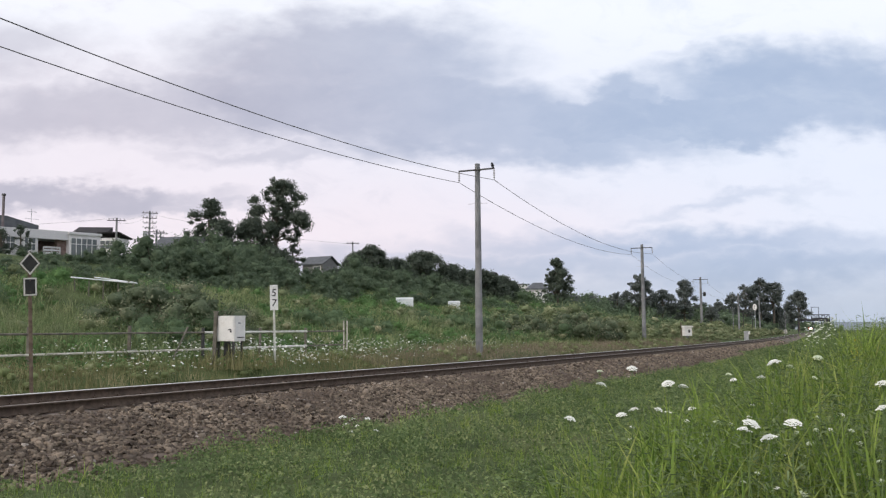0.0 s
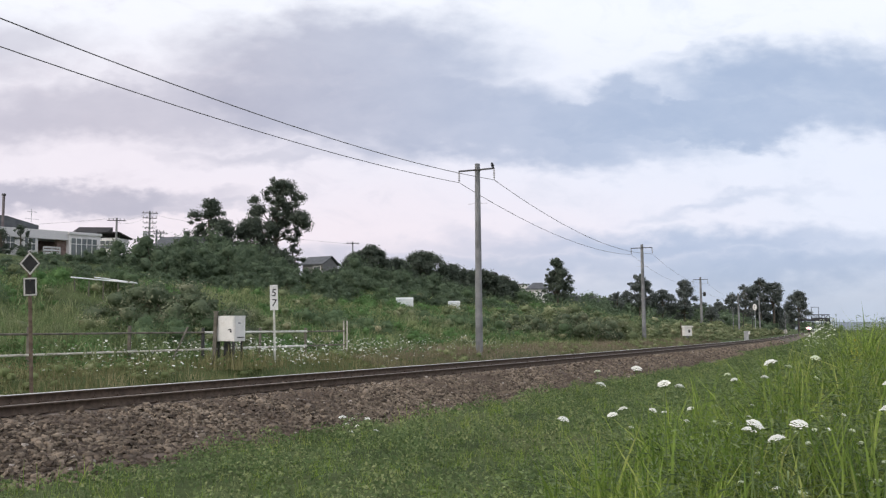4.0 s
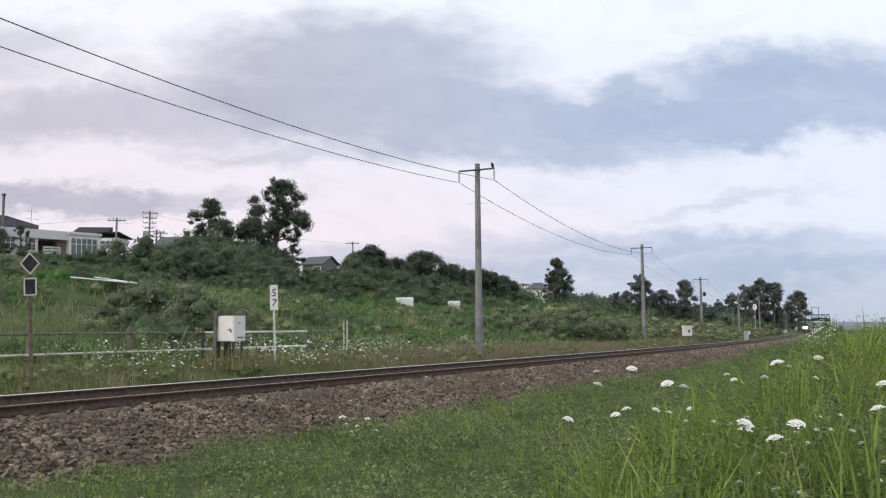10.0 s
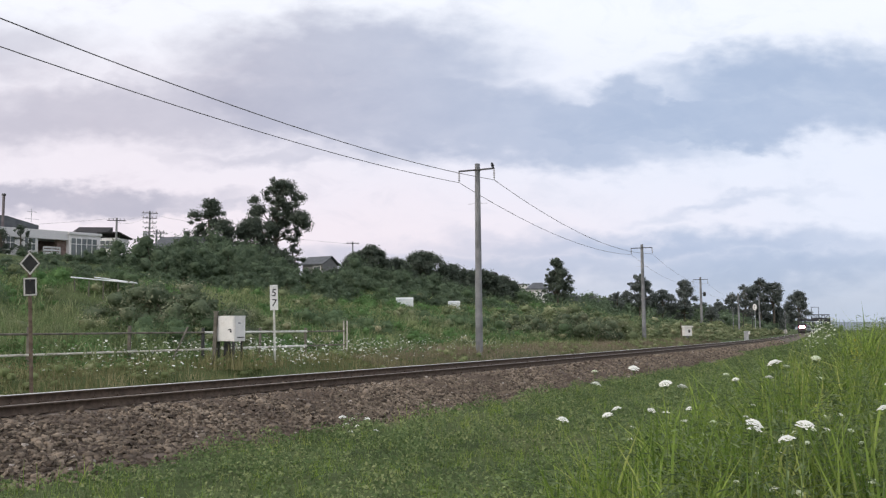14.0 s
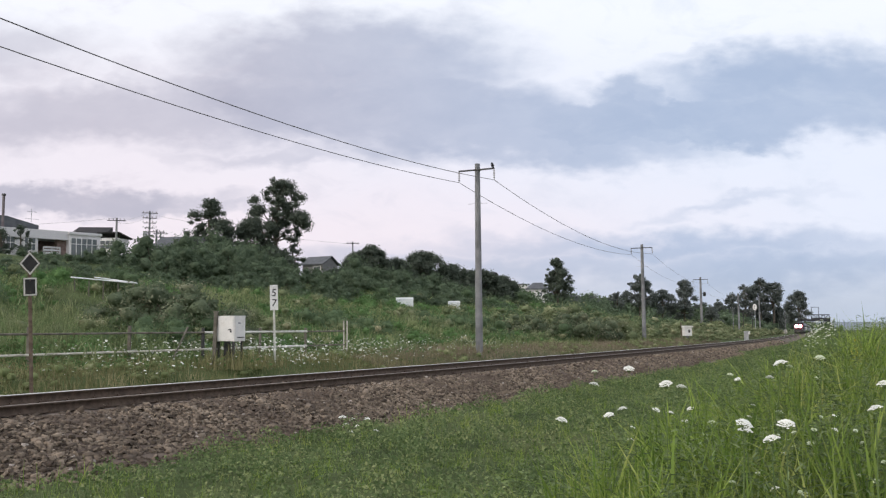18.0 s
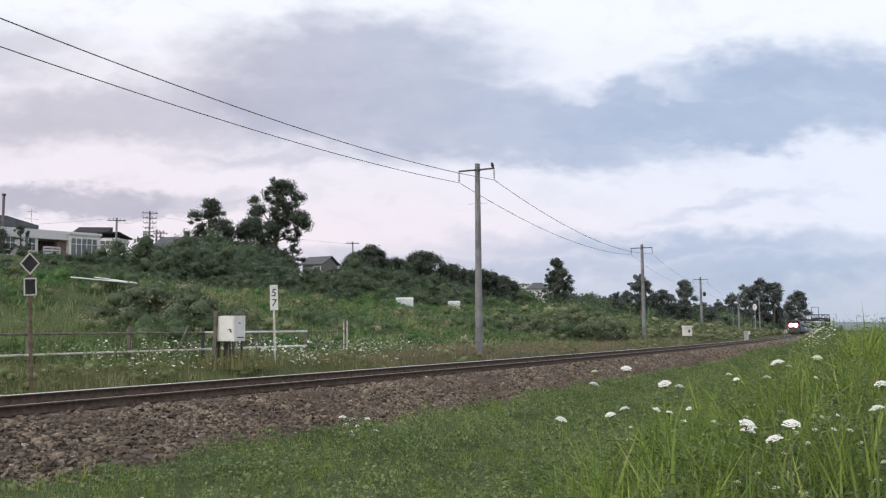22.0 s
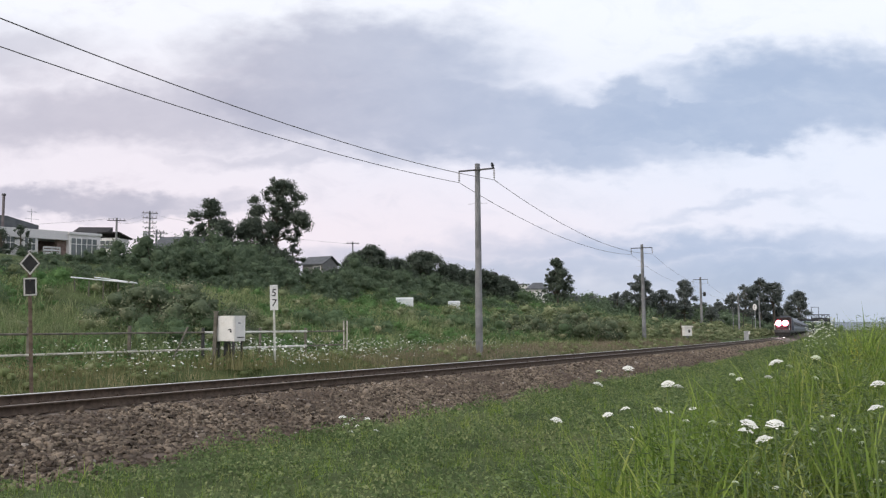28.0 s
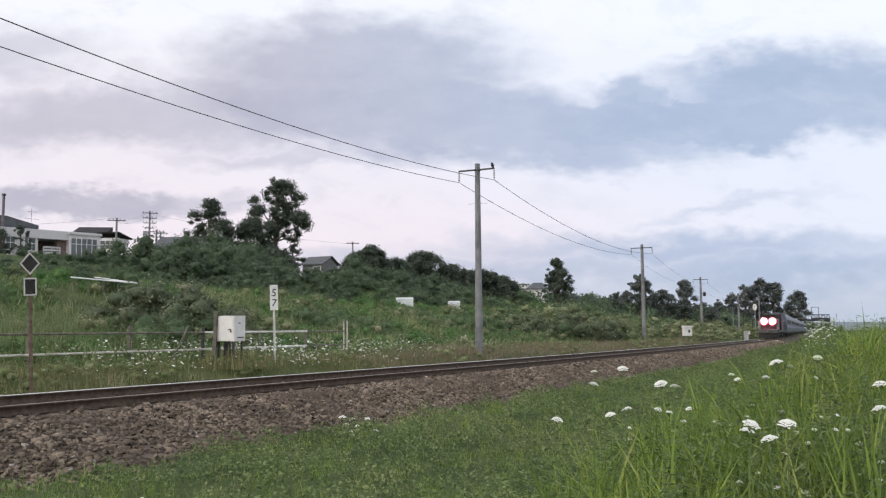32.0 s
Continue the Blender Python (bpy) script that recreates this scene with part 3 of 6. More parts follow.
def build_poles():
    ends = []
    for k, (x, y, hgt) in enumerate(POLES):
        b, turn = on_ground(x, y), POLE_TURN
        track_pole(b, turn, hgt, lamp=(k == 3))
        row = []
        for sx in (-1, 1):
            off = Matrix.Rotation(turn, 4, "Z") @ Vector((sx * (ARM - 0.02), -0.13, hgt - 0.33 - 0.57))
            row.append(b + off)
        ends.append(row)
    for i, (a, b) in enumerate(zip(ends, ends[1:])):
        for k in (0, 1):
            sag = ((0.66, 0.83), (0.81, 0.90))[i][k] if i < 2 else 0.75
            wire(wire_points(a[k], b[k], sag), 0.0135 if i < 2 else 0.009)
    # crow on the arm of the second pole
    x, y, hgt = POLES[1]
    b, turn = on_ground(x, y), POLE_TURN
    crow = thing("crow", Matrix.Translation(b) @ Matrix.Rotation(turn, 4, "Z") @ Matrix.Translation((ARM - 0.10, -0.13, hgt - 0.292)) @ Matrix.Diagonal((1.0, 0.9, 0.6, 1)), "black crow perched on the pole's cross-arm", "bird")
    bm = bmesh.new()
    bmesh.ops.create_uvsphere(bm, u_segments=12, v_segments=8, radius=0.5)
    bmesh.ops.transform(bm, matrix=Matrix.Translation((0, 0, 0.20)) @ Matrix.Rotation(radians(25), 4, "X") @ Matrix.Diagonal((0.17, 0.20, 0.30, 1)), verts=bm.verts)
    part("body", bm, M_FEATHER, crow)
    bm = bmesh.new()
    bmesh.ops.create_uvsphere(bm, u_segments=10, v_segments=8, radius=0.062)
    bmesh.ops.translate(bm, vec=(0, -0.07, 0.36), verts=bm.verts)
    part("head", bm, M_FEATHER, crow)
    part("beak", tube((0, -0.11, 0.36), (0, -0.19, 0.345), 0.02, 0.004, seg=8), M_FEATHER, crow)
    part("tail", box(0, 0.12, 0.06, 0.07, 0.02, 0.22, bevel=0.006, m=Matrix.Rotation(radians(25), 4, "X")), M_FEATHER, crow)
    for sx in (-0.03, 0.03):
        part("leg", tube((sx, 0, 0.0), (sx, 0, 0.1), 0.008, seg=6), M_FEATHER, crow)


build_poles()

# ---------------- signs, cabinets and fence beside the track ----------------


def plate(pts, thick, y0=0.0):
    """A flat plate in the x-z plane with the given outline."""
    bm = bmesh.new()
    a = [bm.verts.new((x, y0, z)) for x, z in pts]
    b = [bm.verts.new((x, y0 + thick, z)) for x, z in pts]
    n = len(pts)
    for k in range(n):
        bm.faces.new((a[k], a[(k + 1) % n], b[(k + 1) % n], b[k]))
    bm.faces.new(a[::-1]), bm.faces.new(b)
    bmesh.ops.recalc_face_normals(bm, faces=bm.faces)
    return bm


def facing(x, y):
    """Turn about z that makes a thing's -y side look at the place where the road of the camera is."""
    return math.atan2(-x, y)


def lettering(text, size, material, parent, m):
    cu = bpy.data.curves.new("lettering", "FONT")
    cu.body, cu.size, cu.extrude, cu.offset, cu.align_x, cu.align_y = text, size, 0.002, 0.001, "CENTER", "CENTER"
    ob = bpy.data.objects.new("lettering_source", cu)
    scene.collection.objects.link(ob)
    me = bpy.data.meshes.new_from_object(ob.evaluated_get(bpy.context.evaluated_depsgraph_get()))
    bpy.data.objects.remove(ob)
    me.materials.clear()
    me.materials.append(material)
    return part("lettering", me, None, parent, at=m)


def build_signs():
    # rusty post with a diamond and a square board
    b = spot(1.74, 2.9)
    g = thing("track_sign", Matrix.Translation(b - Vector((0, 0, 0.12))) @ Matrix.Rotation(facing(b.x, b.y) + 0.1, 4, "Z") @ Matrix.Rotation(radians(-2.6), 4, "Y"), "rusty sign post with black diamond and square boards", "railway sign")
    part("post", box(0, 0.05, 1.60, 0.075, 0.06, 3.7, bevel=0.012), M_RUSTPOST, g)
    z = 3.28
    d = part("diamond_board", plate([(0, z - 0.27), (0.215, z), (0, z + 0.27), (-0.215, z)], 0.02, -0.02), M_RUSTPOST, g, "black diamond board with a pale rim")
    part("rim", plate([(0, z - 0.255), (0.203, z), (0, z + 0.255), (-0.203, z)], 0.004, -0.026), M_FENCEWHITE, d)
    part("face", plate([(0, z - 0.205), (0.163, z), (0, z + 0.205), (-0.163, z)], 0.004, -0.032), M_BLACK, d)
    z = 2.77
    d = part("square_board", plate([(-0.135, z - 0.2), (0.135, z - 0.2), (0.135, z + 0.2), (-0.135, z + 0.2)], 0.02, -0.02), M_RUSTPOST, g, "black square board with a pale rim")
    part("rim", plate([(-0.13, z - 0.195), (0.13, z - 0.195), (0.13, z + 0.195), (-0.13, z + 0.195)], 0.004, -0.026), M_FENCEWHITE, d)
    part("face", plate([(-0.10, z - 0.162), (0.10, z - 0.162), (0.10, z + 0.162), (-0.10, z + 0.162)], 0.004, -0.032), M_BLACK, d)
    for zz in (3.1, 3.45, 2.65, 2.9):
        part("bolt", tube((0, -0.033, zz), (0, -0.045, zz), 0.012, seg=6), M_RUSTPOST, g)

    # white board with two figures
    b = spot(11.75, 4.5)
    g = thing("distance_board", Matrix.Translation(b) @ Matrix.Rotation(facing(b.x, b.y) + 0.12, 4, "Z") @ Matrix.Rotation(radians(-1.6), 4, "Y"), "narrow white board with black figures on a post", "railway sign")
    part("post", box(0, 0.04, 0.95, 0.07, 0.05, 2.3, bevel=0.01), M_FENCEWHITE, g)
    bd = part("board", box(0, 0, 2.27, 0.26, 0.03, 0.84, bevel=0.006), M_SIGNWHITE, g)
    for ch, zz in (("5", 2.42), ("7", 2.08)):
        lettering(ch, 0.34, M_BLACK, bd, Matrix.Translation((0, -0.018, zz)) @ Matrix.Rotation(radians(90), 4, "X") @ Matrix.Rotation(radians(-5), 4, "Z"))
    for zz in (1.95, 2.6):
        part("bolt", tube((0, -0.016, zz), (0, -0.025, zz), 0.012, seg=6), M_GALV, g)

    # cream cabinet on legs
    b = spot(10.15, 5.0)
    turn = facing(b.x, b.y) - radians(36)
    g = thing("signal_cabinet", Matrix.Translation(b) @ Matrix.Rotation(turn, 4, "Z"), "cream-white steel trackside cabinet on dark legs", "cabinet")
    part("body", box(0, 0, 1.20, 0.72, 0.58, 0.78, bevel=0.015), M_WHITE, g)
    part("lid", box(0, 0, 1.60, 0.735, 0.595, 0.025, bevel=0.008), M_WHITE, g)
    dr = part("door", box(-0.0, -0.297, 1.20, 0.64, 0.02, 0.70, bevel=0.006), M_WHITE, g)
    part("handle", box(0.20, -0.315, 1.18, 0.10, 0.03, 0.04, bevel=0.008), M_DARKSTEEL, dr)
    part("lock", box(0.24, -0.315, 1.12, 0.05, 0.03, 0.06, bevel=0.008), M_DARKSTEEL, dr)
    sd = part("side_door", box(0.367, 0, 1.20, 0.02, 0.50, 0.70, bevel=0.006), M_WHITE, g)
    part("label_bar", box(0.38, 0.02, 0.93, 0.006, 0.36, 0.03), M_DARKSTEEL, sd)
    part("vent", box(0.38, -0.05, 1.38, 0.008, 0.12, 0.05), M_GALV, sd)
    for sx in (-0.28, 0.28):
        for sy in (-0.22, 0.22):
            part("leg", box(sx, sy, 0.38, 0.06, 0.06, 0.90), M_DARKSTEEL, g)
    part("cable_pipe", tube((-0.18, 0, -0.1), (-0.18, 0, 0.84), 0.06, seg=10), M_DARKSTEEL, g)
    part("cable_pipe", tube((-0.02, 0.1, -0.1), (-0.12, 0.1, 0.84), 0.04, seg=10), M_DARKSTEEL, g)

    # small cabinet farther along
    b = spot(76.7, 4.35)
    g = thing("signal_cabinet", Matrix.Translation(b) @ Matrix.Rotation(facing(b.x, b.y) + radians(20), 4, "Z"), "small white cabinet with sloping lid on one post", "cabinet")
    part("body", box(0, 0, 1.05, 0.80, 0.62, 0.85, bevel=0.03), M_WHITE, g)
    part("lid", box(0, -0.05, 1.55, 0.96, 0.8, 0.16, bevel=0.04), M_WHITE, g)
    part("door", box(0, -0.32, 1.05, 0.5, 0.03, 0.6, bevel=0.01), M_WHITE, g)
    part("handle", box(0.1, -0.35, 1.1, 0.18, 0.03, 0.3, bevel=0.008), M_DARKSTEEL, g)
    part("post", tube((0, 0, -0.1), (0, 0, 0.65), 0.12, seg=12), M_CONCRETE, g)
    part("cable_pipe", tube((0.2, 0.1, -0.1), (0.2, 0.1, 0.65), 0.05, seg=10), M_DARKSTEEL, g)
    part("vent_pipe", tube((-0.5, 0.3, 0.2), (-0.5, 0.3, 1.95), 0.05, seg=10), M_RUSTPOST, g)

    # concrete marker beside the rails
    b = spot(111.3, 2.55)
    g = thing("track_marker", Matrix.Translation(b) @ Matrix.Rotation(facing(b.x, b.y), 4, "Z"), "short grey concrete block beside the rails", "marker post")
    part("block", box(0, 0, 0.75, 0.56, 0.5, 1.7, bevel=0.03), M_GALV, g)
    part("cap", box(0, 0, 1.62, 0.68, 0.56, 0.06, bevel=0.02), M_GALV, g)
    b = spot(126, 3.6)
    g = thing("warning_board", Matrix.Translation(b) @ Matrix.Rotation(facing(b.x, b.y), 4, "Z"), "small pale square board on a low post by the track", "railway sign")
    part("post", box(0, 0.04, 0.4, 0.07, 0.06, 1.2), M_GALV, g)
    part("board", box(0, 0, 1.05, 0.46, 0.03, 0.46, bevel=0.01), M_SIGNWHITE, g)


build_signs()


M_FENCEBEIGE = surface("faded_fence_paint", (0.52, 0.49, 0.43), (0.68, 0.65, 0.58), 5, 0.7, stain=(0.25, 0.20, 0.15))


def build_fence():
    """Pipe fence of two rails, old and grey with some white lengths."""
    f = thing("pipe_fence", Matrix.Identity(4), "weathered two-rail pipe fence with some white lengths beside the track", "fence")
    n0, marks = 7.0, [-7.4, -3.6, 0.6, 4.5, 7.9, 11.0, 13.9, 16.6, 19.2]
    up, lo = 1.20, 0.64
    for k, q in enumerate(marks):
        b = spot(q, n0)
        tall = 1.45 if k == 8 else 1.15
        m = M_FENCEBEIGE if k == 8 else (M_DARKSTEEL if k % 3 == 2 else M_FENCEOLD)
        if k < 8:
            part("post", box(b.x, b.y, b.z + tall / 2 - 0.15, 0.09, 0.09, tall + 0.3, bevel=0.012), m, f)
        else:
            for dx in (0.02, 0.15):
                part("post", box(b.x + dx, b.y + 0.3 * dx, b.z + tall / 2 - 0.15, 0.05, 0.05, tall + 0.3, bevel=0.008), m, f, "tall whitish end post")
            for j in range(9):
                part("rung", box(b.x + 0.085, b.y + 0.025, b.z + 0.15 + 0.155 * j, 0.11, 0.02, 0.025), M_FENCEOLD, f)
    white = {(5, 0), (6, 0), (5, 1), (6, 1), (0, 1), (1, 1), (2, 1), (3, 1), (4, 1)}
    for k in range(len(marks) - 1):
        for row, h in ((0, up), (1, lo)):
            a, b = spot(marks[k], n0 - 0.07), spot(marks[k + 1], n0 - 0.07)
            za = float(np.interp(marks[k], [-8, 20], [0.16, -0.02])) + 0.33 + h - 0.25
            zb = float(np.interp(marks[k + 1], [-8, 20], [0.16, -0.02])) + 0.33 + h - 0.25
            w = (k, row) in white
            part("rail_pipe", tube((a.x, a.y, za), (b.x, b.y, zb), (0.040 if k > 4 else 0.033) if w else 0.03, seg=10), (M_FENCEWHITE if k > 4 else M_FENCEBEIGE) if w else M_FENCEOLD, f)
    b = spot(9.75, 5.3)
    g = thing("wooden_post", Matrix.Translation(b) @ Matrix.Rotation(radians(1.5), 4, "Y"), "weathered brown wooden post behind the cabinet", "post")
    part("stake", box(0, 0, 0.70, 0.11, 0.11, 2.0, bevel=0.015), M_FENCEOLD, g)
    part("cap", box(0, 0, 1.715, 0.15, 0.14, 0.03, bevel=0.008), M_FENCEOLD, g)
    # a slanting brace
    a, b = spot(9.4, 6.8), spot(10.1, 6.8, 1.2)
    part("brace", tube(a, b, 0.03, seg=8), M_FENCEOLD, f)


build_fence()

# ---------------- yard at the far end of the straight ----------------


def build_far_yard():
    for x, y, h in ((64.7, 190.0, 5.5), (94.0, 234.0, 7.0)):
        b = on_ground(x, y)
        g = thing("utility_pole", Matrix.Translation(b), "slim grey pole among the trees by the track", "utility pole", "slim poles by the track")
        part("shaft", tube((0, 0, -0.4), (0, 0, h), 0.09, 0.06, seg=12), M_CONCRETE, g)
        part("cap", tube((0, 0, h), (0, 0, h + 0.1), 0.09, 0.05, seg=12), M_GALV, g)
    # white oval plate on a post
    b = on_ground(66.7, 182.0)
    g = thing("signal_post", Matrix.Translation(b) @ Matrix.Rotation(facing(b.x, b.y), 4, "Z"), "signal post with a tall white oval back plate", "railway signal")
    part("post", tube((0, 0.1, -0.3), (0, 0.1, 6.0), 0.09, seg=12), M_GALV, g)
    pts = [(0.42 * math.cos(2 * math.pi * k / 20), 5.95 + 0.68 * math.sin(2 * math.pi * k / 20)) for k in range(20)]
    pl = part("back_plate", plate(pts, 0.04, -0.03), M_SIGNWHITE, g)
    part("lamp_hood", tube((-0.08, -0.03, 6.15), (-0.08, -0.2, 6.15), 0.09, seg=12), M_DARKSTEEL, pl)
    part("lamp_hood", tube((-0.08, -0.03, 5.75), (-0.08, -0.2, 5.75), 0.09, seg=12), M_DARKSTEEL, pl)
    # steel portal
    b = on_ground(64.0, 178.5)
    g = thing("steel_frame", Matrix.Translation(b) @ Matrix.Rotation(facing(b.x, b.y), 4, "Z"), "dark steel frame of two posts and two beams beside the track", "steel frame")
    for sx in (-1.0, 0.75):
        part("post", box(sx, 0, 2.4, 0.12, 0.12, 5.2), M_DARKSTEEL, g)
    for z in (4.2, 5.0):
        part("beam", box(0, -0.07, z, 2.4, 0.1, 0.14), M_DARKSTEEL, g)
    # dark bridge over the track, far down the line
    b = on_ground(158.0, 352.0)
    g = thing("overbridge", Matrix.Translation((156.3, 352.0, b.z)) @ Matrix.Rotation(facing(b.x, b.y), 4, "Z"), "dark steel overbridge with railings far down the line", "bridge")
    part("deck", box(-0.2, 0, 6.3, 7.0, 4.0, 1.5, bevel=0.2), M_BRIDGE, g)
    part("span", box(-6.4, 0, 6.1, 5.4, 3.0, 1.0, bevel=0.05), M_BRIDGE, g)
    part("upper_beam", box(-0.2, -1.9, 8.25, 7.0, 0.25, 0.35), M_BRIDGE, g)
    part("handrail", box(-6.4, -1.5, 7.8, 5.4, 0.14, 0.16), M_BRIDGE, g)
    for x in (-8.9, -3.2, 0.0, 3.0):
        part("column", box(x, -0.9, 2.7, 0.4, 0.4, 6.0), M_BRIDGE, g)
    for x in (-3.6, -0.9):
        part("mast", box(x, -1.2, 9.2, 0.2, 0.2, 4.6), M_BRIDGE, g)
    part("mast_beam", box(-2.25, -1.2, 11.4, 2.9, 0.2, 0.2), M_BRIDGE, g)
    for k in range(7):
        part("baluster", box(-8.9 + 0.85 * k, -1.5, 7.2, 0.12, 0.12, 1.2), M_BRIDGE, g)
    for k in range(8):
        part("brace", tube((-3.6 + 0.87 * k, -1.95, 7.0 + 1.2 * (k % 2)), (-2.73 + 0.87 * k, -1.95, 8.2 - 1.2 * (k % 2)), 0.1, seg=6), M_BRIDGE, g)
        part("baluster", box(-3.6 + 0.97 * k, -1.9, 7.6, 0.16, 0.14, 1.2), M_BRIDGE, g)
    # pale low wall beside the line
    b = on_ground(118.6, 300.0)
    g = thing("low_wall", Matrix.Translation(b) @ Matrix.Rotation(radians(-22), 4, "Z"), "low pale concrete wall beside the line", "wall")
    part("panel", box(0, 0, 0.35, 4.6, 0.25, 1.5, bevel=0.03), M_PALEWALL, g)
    part("coping", box(0, 0, 1.14, 4.8, 0.35, 0.08, bevel=0.02), M_PALEWALL, g)


M_BRIDGE = surface("bridge_steel", (0.035, 0.038, 0.045), (0.06, 0.064, 0.075), 1.0, 0.7, 0.2)
M_PALEWALL = surface("pale_concrete", (0.38, 0.37, 0.35), (0.50, 0.49, 0.46), 0.8, 0.85)
build_far_yard()

# ---------------- houses on the terrace ----------------


def window(parent, x, z, w, h, y, bars=2, rows=2):
    """A window on a front that looks to -y: frame, panes and bars."""
    wn = part("window", box(x, y - 0.02, z, w + 0.14, 0.08, h + 0.14, bevel=0.01), M_SIGNWHITE, parent)
    for i in range(bars):
        for j in range(rows):
            pw, ph = w / bars, h / rows
            part("pane", box(x - w / 2 + pw * (i + 0.5), y - 0.063, z - h / 2 + ph * (j + 0.5), pw - 0.06, 0.012, ph - 0.06), M_PANE, wn)


M_PANE = surface("window_glass", (0.09, 0.11, 0.12), (0.16, 0.18, 0.19), 0.6, 0.08)


def slope_roof(w, d, z0, rise, over=0.35, thick=0.14, lean="gable"):
    """Roof over a w by d house: a gable along x, or one slope to the back."""
    w, d = w / 2 + over, d / 2 + over
    if lean == "hip":
        bm = bmesh.new()
        low = [[bm.verts.new((sx * w, sy * d, z)) for sx, sy in ((-1, -1), (1, -1), (1, 1), (-1, 1))] for z in (z0, z0 + thick)]
        r0, r1 = bm.verts.new((-0.4 * w, 0, z0 + rise + thick)), bm.verts.new((0.4 * w, 0, z0 + rise + thick))
        for k in range(4):
            bm.faces.new((low[0][k], low[0][(k + 1) % 4], low[1][(k + 1) % 4], low[1][k]))
        e = low[1]
        bm.faces.new((e[0], e[1], r1, r0)), bm.faces.new((e[1], e[2], r1)), bm.faces.new((e[2], e[3], r0, r1)), bm.faces.new((e[3], e[0], r0)), bm.faces.new(low[0][::-1])
        bmesh.ops.recalc_face_normals(bm, faces=bm.faces)
        return bm
    if lean == "gable":
        pts = [(-d, z0), (0, z0 + rise), (d, z0), (d, z0 + thick), (0, z0 + rise + thick), (-d, z0 + thick)]
    else:
        pts = [(-d, z0 + rise), (d, z0), (d, z0 + thick), (-d, z0 + rise + thick)]
    bm = bmesh.new()
    a = [bm.verts.new((-w, y, z)) for y, z in pts]
    b = [bm.verts.new((w, y, z)) for y, z in pts]
    n = len(pts)
    for k in range(n):
        bm.faces.new((a[k], a[(k + 1) % n], b[(k + 1) % n], b[k]))
    bm.faces.new(a[::-1]), bm.faces.new(b)
    bmesh.ops.recalc_face_normals(bm, faces=bm.faces)
    return bm


def gable_house(x, y, turn, w, d, h, rise, wall, roof, label, up=0.0, windows=((0, 1.4),), lean="gable", thick=0.14):
    b = on_ground(x, y, up)
    g = thing("house", Matrix.Translation(b) @ Matrix.Rotation(turn, 4, "Z"), label, "house")
    bm = bmesh.new()
    bm_box(bm, 0, 0, h / 2 - 1.0, w, d, h + 2.0)
    if lean == "gable":
        pts = [(-d / 2, h), (d / 2, h), (0, h + rise)]
        for sx in (-1, 1):
            v = [bm.verts.new((sx * w / 2, yy, z)) for yy, z in pts]
            u = [bm.verts.new((sx * (w / 2 - 0.15), yy, z)) for yy, z in pts]
            bm.faces.new(v), bm.faces.new(u)
            for k in range(3):
                bm.faces.new((v[k], v[(k + 1) % 3], u[(k + 1) % 3], u[k]))
        bmesh.ops.recalc_face_normals(bm, faces=bm.faces)
    wl_ = part("wall", bm, wall, g)
    part("roof", slope_roof(w, d, h, rise, thick=thick, lean=lean), roof, g)
    for wx, wz in windows:
        window(wl_, wx, wz, 1.2, 1.0, -d / 2)
    return g


M_ROOFBLACK = surface("black_roof", (0.018, 0.017, 0.020), (0.032, 0.030, 0.034), 1.5, 0.9)
M_WALLDARK = surface("dark_wall", (0.06, 0.045, 0.055), (0.10, 0.08, 0.09), 2.0, 0.8)


